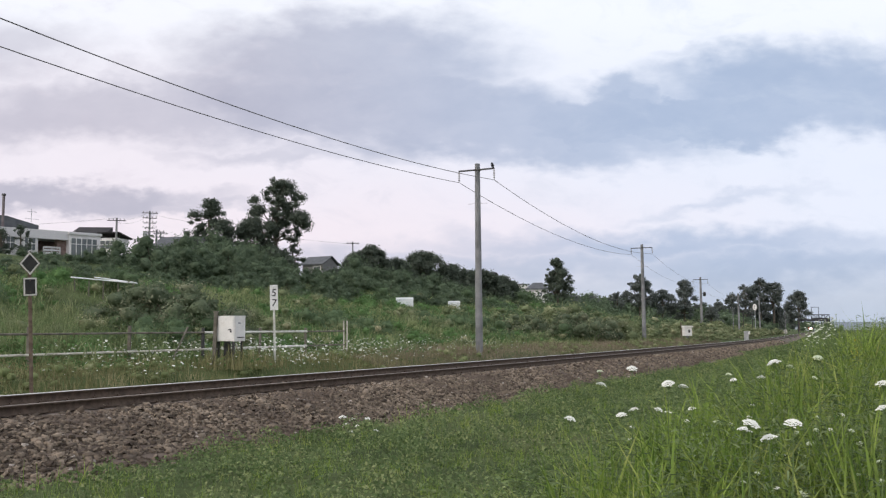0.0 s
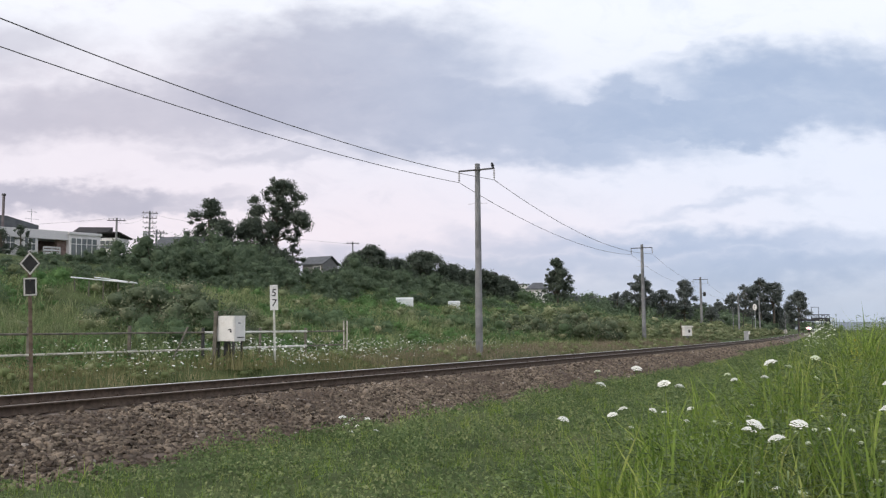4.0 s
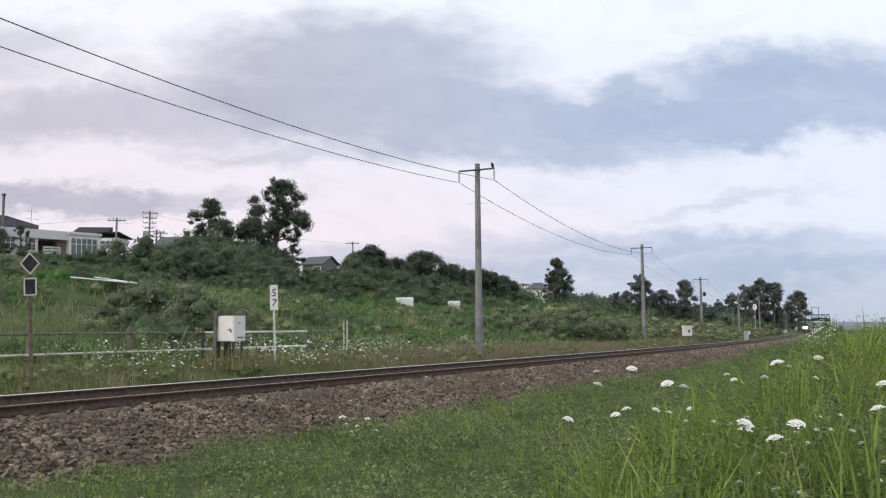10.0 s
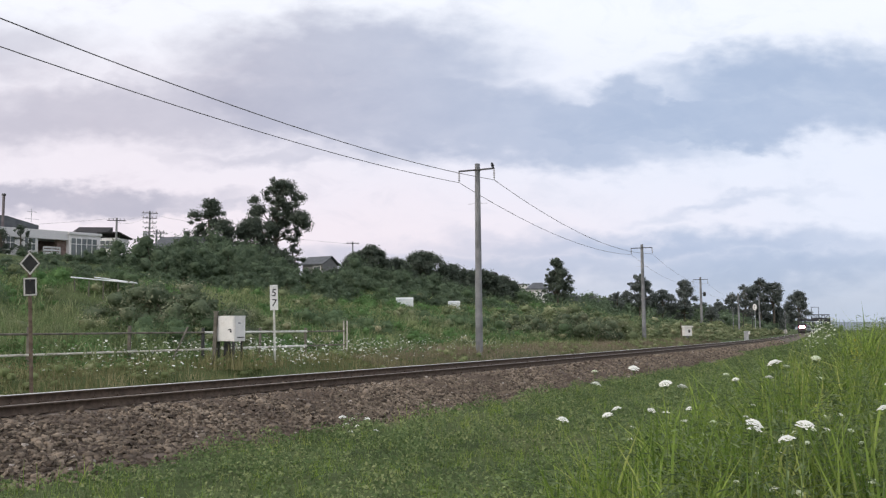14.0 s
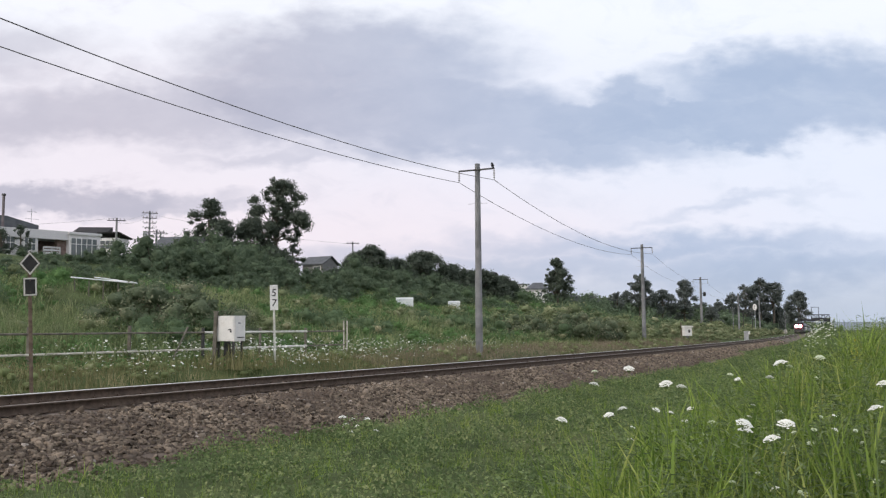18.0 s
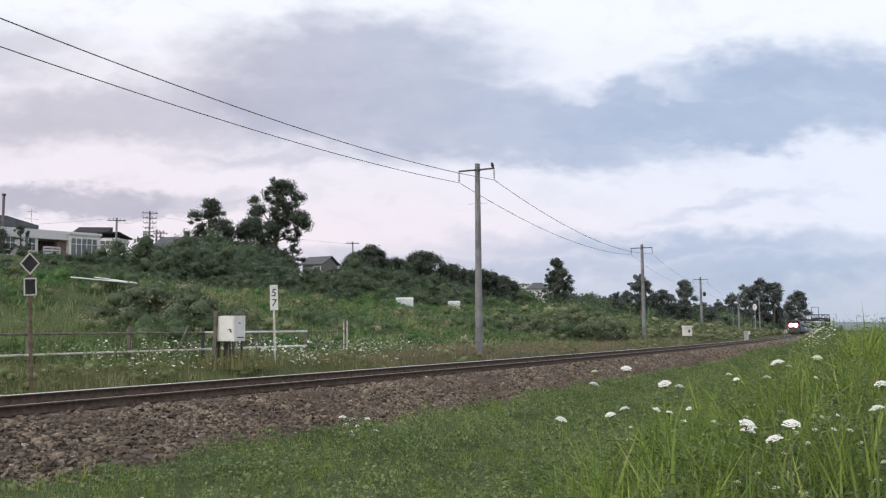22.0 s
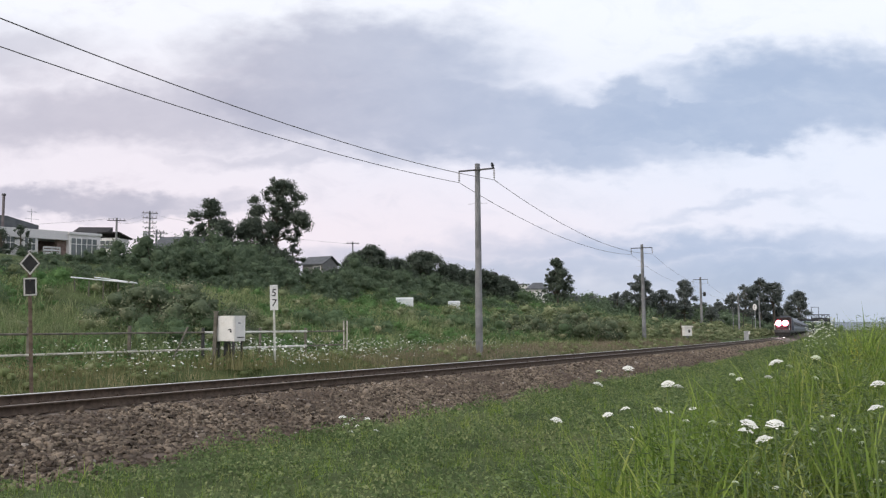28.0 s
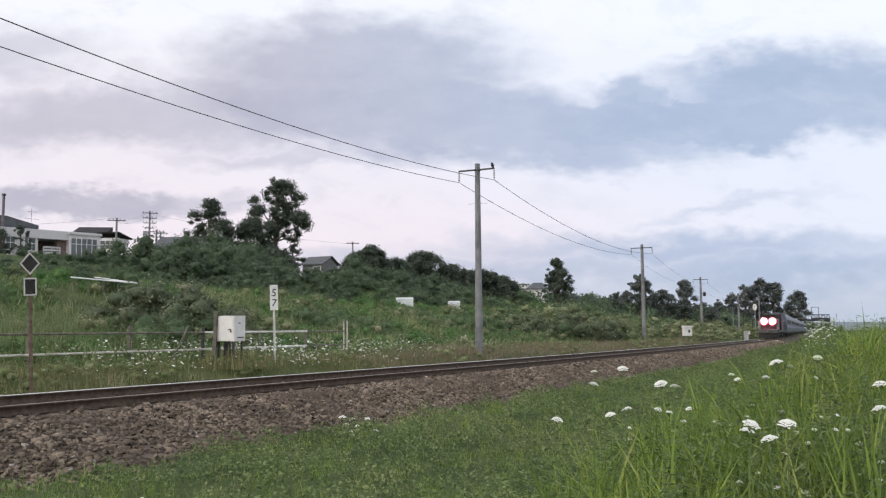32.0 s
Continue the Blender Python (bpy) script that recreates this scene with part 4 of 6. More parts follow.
def build_white_house():
    """Long white flat-roofed house with a brick porch, a glazed bay and a steel flue."""
    b = on_ground(-37.5, 81.0)
    g = thing("house", Matrix.Translation((-39.45, 81.0, b.z - 0.75)) @ Matrix.Rotation(radians(48), 4, "Z"), "long white flat-roofed house with brick porch and glazed bay", "house")
    part("wall", box(-3.4, 0.4, 1.1, 6.2, 5.0, 5.0), M_WALLWHITE, g)
    porch = part("porch", box(1.05, 1.6, 1.1, 2.7, 2.6, 5.0), M_BRICK, g, "brown brick porch wall set back under the roof")
    for k in range(9):
        part("brick_course", box(1.05, 0.285, 0.35 + 0.30 * k, 2.66, 0.03, 0.27, bevel=0.006), M_BRICK, porch)
    part("parapet", box(-2.05, 0.4, 3.55, 9.1, 5.4, 0.85, bevel=0.02), M_WALLWHITE, g, "white parapet band")
    bay = part("bay", box(4.0, -0.2, 1.1, 3.1, 4.6, 5.2), M_WALLWHITE, g)
    part("bay_roof", box(4.0, -0.2, 3.82, 3.3, 4.9, 0.25, bevel=0.03), M_WALLWHITE, g)
    for i in range(5):
        gl = part("glazing", box(2.85 + 0.52 * i, -2.52, 1.75, 0.46, 0.05, 2.0, bevel=0.008), M_PANE, bay)
        part("mullion", box(2.60 + 0.52 * i, -2.55, 1.95, 0.06, 0.08, 2.9), M_SIGNWHITE, gl)
        part("top_light", box(2.85 + 0.52 * i, -2.52, 3.08, 0.46, 0.05, 0.5, bevel=0.008), M_PANE, bay)
    for k in range(5):
        part("balustrade", box(1.1, -1.9, 1.30 + 0.27 * k, 1.6, 0.08, 0.17, bevel=0.02), M_WALLWHITE, g, "white balustrade board")
    for sx in (0.32, 1.10, 1.88):
        part("baluster", box(sx, -1.84, 1.75, 0.10, 0.10, 1.4, bevel=0.01), M_WALLWHITE, g)
    pier = part("brick_pier", box(2.05, -1.55, 1.1, 0.9, 0.5, 4.1), M_BRICK, g, "brown brick pier beside the porch")
    for k in range(14):
        part("brick_course", box(2.05, -1.815, 0.32 + 0.2 * k, 0.88, 0.03, 0.17, bevel=0.006), M_BRICK, pier)
    part("planter", box(0.2, -1.9, 1.05, 0.6, 0.5, 1.4, bevel=0.04), M_WHITE, g)
    window(g, -1.05, 2.60, 1.0, 1.3, -2.1, 3, 2)
    window(g, -3.0, 2.60, 1.2, 1.3, -2.1, 3, 2)
    part("rear_roof", plate([(-6.4, 3.95), (0.4, 3.95), (0.4, 4.55), (-2.6, 5.25), (-6.4, 5.25)], 3.6, -0.4), M_ROOFGREY, g, "dark sloping roof behind the parapet")
    fl = part("flue", tube((-3.1, -1.0, 3.6), (-3.1, -1.0, 7.0), 0.12, seg=14), M_FLUE, g, "tall brownish steel flue")
    part("flue_cap", tube((-3.1, -1.0, 7.02), (-3.1, -1.0, 7.2), 0.2, 0.15, seg=14), M_DARKSTEEL, fl)
    an = part("aerial", tube((0.25, 1.0, 3.9), (0.25, 1.0, 6.3), 0.025, seg=8), M_GALV, g)
    for k, z in enumerate((5.3, 6.0)):
        part("aerial_rod", tube((-0.35 + 0.2 * k, 1.0, z), (1.0 - 0.25 * k, 1.0, z), 0.02, seg=6), M_GALV, an)


build_white_house()
gable_house(-41.7, 100.0, radians(188), 3.2, 3.4, 3.0, 1.3, M_WALLDARK, M_ROOFBLACK, "dark-walled house with a sloping black roof behind the white house", up=0.7, windows=((1.0, 1.6),), lean="shed", thick=0.5)
gable_house(-38.1, 98.0, radians(-8), 2.0, 2.4, 3.0, 0.5, M_WALLWHITE, M_ROOFBLACK, "low white annex with a black sloping roof and white windows", up=0.4, windows=((-0.5, 2.2), (0.7, 2.2)), lean="shed")
gable_house(-33.8, 110.0, radians(-12), 5.6, 5.0, 3.6, 1.5, M_WALLGREY, M_ROOFGREY, "grey house with a grey pitched roof among the trees", up=0.25)
gable_house(-17.6, 121.0, radians(-28), 3.5, 3.6, 2.2, 1.2, M_WALLGREY, M_ROOFGREY, "small house with a grey-green pitched roof above the hedge", up=0.15, windows=((0.8, 1.5),))
gable_house(6.3, 152.0, radians(-15), 6.0, 5.0, 2.8, 0.8, M_WALLGREY, M_ROOF, "house with a dark low roof behind the hedge", up=0.5)
gable_house(22.3, 200.0, radians(-10), 4.6, 4.4, 2.9, 1.5, M_WALLWHITE, M_ROOFGREY, "white house with a dark hipped roof behind a tree", up=0.1, windows=((0.6, 1.7),), lean="hip")
gable_house(20.3, 215.0, radians(-10), 2.4, 4.0, 4.9, 0.15, M_WALLWHITE, M_ROOFGREY, "tall narrow white house far behind the trees", windows=((0, 3.4),))


def town_pole(x, y, h, arms, transformer=False):
    b = on_ground(x, y)
    g = thing("utility_pole", Matrix.Translation(b) @ Matrix.Rotation(radians(20), 4, "Z"), "grey street utility pole with cross-arms on the terrace", "utility pole", "street poles on the terrace")
    part("shaft", tube((0, 0, -0.5), (0, 0, h), 0.16, 0.10, seg=12), M_CONCRETE, g)
    for k in range(arms):
        z = h - 0.3 - 0.65 * k
        a = part("cross_arm", box(0, -0.12, z, 2.0 - 0.25 * k, 0.09, 0.09), M_DARKSTEEL, g)
        for sx in (-0.8, -0.35, 0.35, 0.8):
            part("insulator", tube((sx, -0.12, z + 0.05), (sx, -0.12, z + 0.24), 0.06, 0.04, seg=8), M_PORCELAIN, a)
    if transformer:
        part("transformer", tube((-0.5, 0, h - 3.6), (-0.5, 0, h - 2.7), 0.3, seg=14), M_GALV, g)
        part("bracket", box(-0.25, 0, h - 2.9, 0.6, 0.12, 0.1), M_DARKSTEEL, g)
    return Vector((b.x, b.y, b.z + h))


tops = [town_pole(-36.8, 95.0, 5.4, 1), town_pole(-38.3, 110.0, 8.5, 4, True), town_pole(-36.0, 106.0, 5.6, 2), town_pole(-40.5, 121.0, 6.8, 1), town_pole(-13.9, 130.0, 6.7, 1)]
for a, b, dz in ((0, 1, 0.0), (0, 1, -0.5), (1, 3, -0.1), (1, 3, -0.6), (1, 4, -0.4)):
    wire(wire_points(tops[a] + Vector((0, 0, dz)), tops[b] + Vector((0, 0, dz)), 0.5), 0.012, "thin dark street wire between poles on the terrace", "street wires")
wire(wire_points(tops[0], Vector((-70.0, 95.0, 13.0)), 0.6), 0.012, "thin dark street wire between poles on the terrace", "street wires")


def tunnel(x, y, length, turn, r=0.9, up=0.55):
    """Low plastic tunnel in the vegetable plots."""
    b = on_ground(x, y, up)
    g = thing("plastic_tunnel", Matrix.Translation(b) @ Matrix.Rotation(turn, 4, "Z"), "low white plastic growing tunnel in the meadow", "greenhouse", "growing tunnels")
    bm = bmesh.new()
    k = 8
    ring = [[bm.verts.new((sx * length / 2, -r * math.cos(math.pi * i / k), r * 0.8 + r * 0.75 * math.sin(math.pi * i / k))) for i in range(k + 1)] for sx in (-1, 1)]
    for i in range(k):
        bm.faces.new((ring[0][i], ring[0][i + 1], ring[1][i + 1], ring[1][i]))
    bm.faces.new(ring[0]), bm.faces.new(ring[1][::-1])
    bmesh.ops.recalc_face_normals(bm, faces=bm.faces)
    part("cover", bm, M_TUNNEL, g)
    part("base_wall", box(0, 0, r * 0.3 - 0.5, length, 1.9 * r, r + 1.0), M_TUNNEL, g)
    for i in range(int(length)):
        part("hoop", box(-length / 2 + i + 0.5, 0, r * 1.56, 0.04, 0.4, 0.04), M_GALV, g)



def build_roof_edge():
    """A long white pipe on short posts, above the weeds."""
    g = thing("white_pipe", Matrix.Identity(4), "long white plastic pipe laid on low posts in the meadow", "pipe")
    a, b = Vector((-21.1, 48.0, 4.30)), Vector((-16.8, 46.5, 3.86))
    part("pipe", tube(a, b, 0.038, seg=12), M_TUNNEL, g)
    part("pipe", tube(a + Vector((1.4, -0.12, -0.02)), b + Vector((0, -0.12, 0.02)), 0.03, seg=12), M_TUNNEL, g)
    for k in range(5):
        p = a.lerp(b, 0.06 + 0.22 * k)
        q = on_ground(p.x, p.y, -0.2)
        part("post", tube(q, p - Vector((0, 0, 0.05)), 0.035, seg=8), M_FENCEOLD, g)


build_roof_edge()
tunnel(-3.6, 79.0, 1.6, radians(5), 0.24, 0.82)
tunnel(1.15, 91.0, 1.3, radians(0), 0.2, 0.88)

# ---------------- trees and bushes ----------------


def ball():
    bm = bmesh.new()
    bmesh.ops.create_icosphere(bm, subdivisions=2, radius=1.0)
    v = np.array([tuple(q.co) for q in bm.verts])
    f = np.array([[q.index for q in t.verts] for t in bm.faces])
    bm.free()
    return v, f


BALL_V, BALL_F = ball()


def foliage_mesh(name, centres, radii, pos, R, siz, material, heart=0.46, squash=0.85):
    """Leaves round lumpy hearts of twigs and inner leaves, in one mesh."""
    c, r = np.asarray(centres, float), heart * np.asarray(radii, float)
    n = len(c)
    lump = 1 + 0.25 * np.sin(BALL_V[None, :, 0] * 5 + rng.uniform(0, 6, (n, 1))) * np.sin(BALL_V[None, :, 1] * 5 + rng.uniform(0, 6, (n, 1))) + rng.normal(0, 0.13, (n, len(BALL_V)))
    V0 = np.einsum("nij,kj->nki", turns(n, 0.5), BALL_V) * (lump * r[:, None])[:, :, None]
    V0[:, :, 2] *= squash
    V0 = (V0 + c[:, None, :]).reshape(-1, 3)
    F0 = (BALL_F[None] + (np.arange(n) * len(BALL_V))[:, None, None]).reshape(-1, 3)
    tv, tf = np.asarray(LEAF[0], float), np.asarray(LEAF[1])
    V1 = (np.einsum("nij,nkj->nki", R, tv[None] * siz[:, None, None]) + pos[:, None, :]).reshape(-1, 3)
    F1 = (tf[None] + (np.arange(len(pos)) * len(tv))[:, None, None]).reshape(-1, 3) + len(V0)
    me = mesh_np(name, np.concatenate([V0, V1]), np.concatenate([F0, F1]), material)
    me.polygons.foreach_set("use_smooth", np.arange(len(F0) + len(F1)) < len(F0))
    return me


def leaf_turns(out, loose=0.65, up=0.25):
    """Turn matrices that lay leaves across the ways out, loosely, and a little towards the sky."""
    z = out / np.maximum(np.linalg.norm(out, axis=1), 1e-6)[:, None] + rng.normal(0, loose, out.shape) + np.array([0, 0, up])
    z /= np.linalg.norm(z, axis=1)[:, None]
    x = np.cross(z, rng.normal(0, 1, out.shape))
    x /= np.linalg.norm(x, axis=1)[:, None]
    return np.stack([x, np.cross(z, x), z], 2)


def leaf_cloud(centres, radii, per, size, squash=0.8, shell=0.55):
    """Places, sizes and ways out of leaves gathered round clump centres, thicker towards their outsides."""
    pos, siz, out = [], [], []
    for c, r in zip(centres, radii):
        k = max(6, int(per * r * r))
        d = rng.normal(0, 1, (k, 3))
        d /= np.linalg.norm(d, axis=1)[:, None]
        rad = r * (shell + (1 - shell) * rng.random(k)) * (1 + 0.16 * rng.normal(0, 1, k))
        p = d * rad[:, None]
        p[:, 2] *= squash
        pos.append(p + np.asarray(c))
        siz.append(size * rng.uniform(0.6, 1.5, k))
        out.append(d)
    return np.concatenate(pos), np.concatenate(siz), np.concatenate(out)


def branches(bm, base, tips, r0):
    """Limbs from a point of the trunk to the clumps, each in two bends."""
    for t in tips:
        a, b = Vector(base), Vector(t)
        mid = a.lerp(b, 0.5) + Vector((rng.normal(0, 0.15), rng.normal(0, 0.15), 0.12 * (b - a).length))
        bm_tube(bm, a, mid, r0 * 0.38, r0 * 0.25, seg=6)
        bm_tube(bm, mid, b, r0 * 0.25, r0 * 0.07, seg=6)


def tree(x, y, height, width, label, bare=0.3, clumps=26, clump=1.0, per=90, leaf=0.26, lean=0.0, top=1.0, holes=0.0, material=None, up=0.0):
    """A tapered trunk with limbs and a crown of leaf clumps with gaps."""
    b = on_ground(x, y, up)
    g = thing("tree", Matrix.Translation(b), label, "tree")
    z0 = height * bare
    clumps, clump = int(clumps * 2.2), clump * 0.72
    centres, radii = [], []
    while len(centres) < clumps:
        h = rng.random() ** 0.9
        shape = math.sin(math.pi * min(1, 0.18 + 0.8 * h)) ** 0.6 if bare > 0.06 else math.sqrt(max(0.0, 1 - h ** 2.2))
        w = (width - 0.6 * clump) / 2 * shape * (1 - (1 - top) * h)
        a, r = rng.uniform(0, 2 * math.pi), math.sqrt(rng.random()) * w
        rr = clump * rng.choice([0.5, 0.7, 0.9, 1.15])
        c = (r * math.cos(a) + lean * h * height, r * math.sin(a) * 0.8, z0 + h * (height - z0 - rr * 0.6))
        if rng.random() < holes and any((Vector(c) - Vector(o)).length < 0.9 * clump for o in centres):
            continue
        centres.append(c), radii.append(rr)
    bm = bmesh.new()
    tr = 0.02 * height + 0.08
    fork = (lean * height * 0.35, 0, height * max(0.25, bare))
    bm_tube(bm, (0, 0, -0.4), fork, tr, tr * 0.7, seg=10)
    bm_tube(bm, fork, (lean * height * 0.8, 0, height * 0.82), tr * 0.7, tr * 0.15, seg=8)
    branches(bm, fork, [c for c in centres if rng.random() < 0.22], tr)
    part("trunk", bm, M_BARK, g)
    pos, siz, out = leaf_cloud(centres, [1.15 * r for r in radii], 2.2 * per, 0.92 * leaf, shell=0.45)
    part("crown", foliage_mesh("crown", centres, radii, pos, leaf_turns(out), siz, material or M_TREE, 0.5, 0.8), None, g)
    return g


def bush_meshes(name, count, clumps, clump, per, leaf, material, spread=1.3, tall=1.4):
    """Several shapes of one kind of bush, each as stems and leaves."""
    out = []
    for _ in range(count):
        c, r, bm = [], [], bmesh.new()
        for _ in range(clumps):
            a, d = rng.uniform(0, 2 * math.pi), math.sqrt(rng.random()) * spread
            h = rng.uniform(0.25, 1.0) * tall * (1.05 - 0.55 * (d / spread) ** 2)
            c.append((d * math.cos(a), d * math.sin(a), h)), r.append(clump * rng.uniform(0.6, 1.2))
            if rng.random() < 0.5:
                bm_tube(bm, (0.15 * math.cos(a), 0.15 * math.sin(a), -0.3), c[-1], 0.05, 0.012, seg=5)
        pos, siz, out_ = leaf_cloud(c, r, per, leaf, 0.85, 0.55)
        me = bpy.data.meshes.new("stem")
        bm.to_mesh(me), bm.free()
        me.materials.append(M_BARK)
        out.append((me, foliage_mesh("foliage", c, r, pos, leaf_turns(out_), siz, material)))
    return out


def bush(shapes, k, x, y, size, flat, label, group, up=0.0, name="bush"):
    b = on_ground(x, y, up)
    m = Matrix.Translation(b) @ Matrix.Rotation(rng.uniform(0, 6.28), 4, "Z")
    g = thing(name, m, label, "bush", group)
    for nm, me in zip(("stem", "foliage"), shapes[k % len(shapes)]):
        part(nm, me, None, g, at=Matrix.Diagonal((size, size, size * flat, 1)))
    return g


def build_trees():
    t = "dark green tree "
    tree(-25.4, 92.0, 8.4, 6.2, t + "with an upright ragged crown on the terrace", 0.16, 32, 1.0, 130, 0.24, top=0.75, holes=0.5)
    tree(-19.5, 98.0, 11.7, 8.2, t + "with open sky showing through its crown", 0.36, 34, 1.15, 150, 0.23, 0.02, holes=0.95)
    tree(-21.2, 95.0, 6.6, 6.0, t + "that is low and dense beside a taller one", 0.0, 44, 1.0, 110, 0.24)
    tree(-24.4, 91.0, 3.6, 5.4, t + "that is low and dense under a taller one", 0.0, 34, 0.9, 110, 0.24)
    tree(-18.4, 93.5, 3.4, 5.0, t + "that is low and dense under a taller one", 0.0, 32, 0.9, 110, 0.24)
    tree(-17.4, 97.5, 4.6, 3.2, t + "that is small and twiggy", 0.3, 10, 0.7, 80, 0.2)
    tree(-28.3, 90.0, 3.4, 4.6, t + "that is low and round", 0.0, 24, 0.85, 110, 0.22)
    tree(-31.0, 88.0, 2.6, 4.4, t + "that is low and round", 0.0, 20, 0.8, 110, 0.22)
    u = t + "with a dense crown down to the hedge"
    tree(-9.4, 110.0, 6.0, 6.8, u, 0.0, 59, 0.95, 100, 0.25, top=0.85)
    tree(-11.3, 109.0, 4.6, 5.2, u, 0.0, 54, 0.9, 100, 0.25)
    tree(-13.6, 108.0, 2.2, 4.6, u, 0.0, 29, 0.85, 100, 0.25)
    tree(-6.4, 112.0, 5.0, 7.0, u, 0.0, 56, 0.9, 100, 0.25)
    tree(-2.8, 120.0, 6.2, 9.4, u, 0.0, 72, 1.05, 100, 0.26)
    tree(1.3, 122.0, 5.0, 8.8, u, 0.0, 62, 1.0, 100, 0.26)
    tree(5.4, 124.0, 4.8, 9.4, u, 0.0, 62, 1.0, 100, 0.26)
    tree(8.9, 127.0, 4.1, 6.4, u, 0.0, 54, 1.0, 100, 0.26, top=0.8)
    tree(22.9, 170.0, 9.3, 7.6, t + "standing alone with an upright crown", 0.1, 44, 1.1, 85, 0.34, top=0.62)
    tree(46.3, 200.0, 10.0, 7.8, t + "with a broad dense crown behind a pole", 0.22, 32, 1.15, 75, 0.38, top=0.85, material=M_HAZYTREE)
    tree(52.6, 204.0, 7.4, 9.6, t + "that is low and wide", 0.08, 34, 1.15, 75, 0.38, material=M_HAZYTREE)
    tree(58.4, 206.0, 11.1, 7.0, t + "with a rounded top", 0.15, 28, 1.2, 75, 0.38, top=0.75, material=M_HAZYTREE)
    tree(65.2, 207.0, 5.4, 6.0, t + "that is low and round", 0.05, 18, 1.1, 70, 0.38, material=M_HAZYTREE)
    tree(41.0, 200.0, 4.9, 5.8, t + "that is small and round", 0.05, 16, 0.95, 75, 0.34, material=M_HAZYTREE)
    tree(34.6, 196.0, 3.2, 6.5, t + "that is very low and wide", 0.0, 18, 0.95, 70, 0.34, material=M_HAZYTREE)
    tree(29.5, 194.0, 2.8, 5.5, t + "that is very low and wide", 0.0, 16, 0.95, 70, 0.34, material=M_HAZYTREE)
    v = t + "of a tall clump beside the line"
    tree(101.8, 300.0, 12.0, 5.6, v, 0.12, 22, 1.5, 45, 0.55, material=M_HAZYTREE)
    tree(106.6, 300.0, 16.2, 8.2, v, 0.3, 20, 1.7, 45, 0.5, holes=0.6, material=M_HAZYTREE)
    tree(112.6, 302.0, 18.8, 8.6, v, 0.38, 22, 1.8, 45, 0.5, holes=0.6, material=M_HAZYTREE)
    tree(117.8, 303.0, 18.4, 8.0, t + "of a tall clump with a bare trunk", 0.46, 17, 1.7, 45, 0.5, holes=0.6, material=M_HAZYTREE)
    tree(120.5, 305.0, 9.5, 6.4, t + "that is low, at the edge of a clump", 0.05, 20, 1.5, 45, 0.55, material=M_HAZYTREE)
    tree(96.5, 299.0, 9.0, 7.0, t + "that is low, at the edge of a clump", 0.05, 20, 1.5, 45, 0.55, material=M_HAZYTREE)
    tree(218.0, 522.0, 25.3, 17.6, t + "far away with a broad ragged crown", 0.30, 24, 2.7, 18, 0.8, top=0.85, holes=0.6, material=M_HAZYTREE)
    tree(213.0, 524.0, 13.0, 8.0, t + "far away beside a taller one", 0.05, 18, 2.2, 18, 0.9, material=M_HAZYTREE)
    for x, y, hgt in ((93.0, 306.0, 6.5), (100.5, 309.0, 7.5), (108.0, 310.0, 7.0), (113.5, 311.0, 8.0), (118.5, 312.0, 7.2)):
        tree(x, y, hgt, 10.5, t + "that is low, filling the foot of a clump", 0.0, 22, 1.6, 40, 0.55, material=M_HAZYTREE)
    tree(-38.3, 76.5, 3.4, 2.0, "small garden tree in front of the white house", 0.25, 12, 0.5, 160, 0.16)
    tree(-39.7, 75.8, 2.8, 1.6, "dark garden shrub tree in front of the white house", 0.1, 14, 0.5, 140, 0.18)


build_trees()


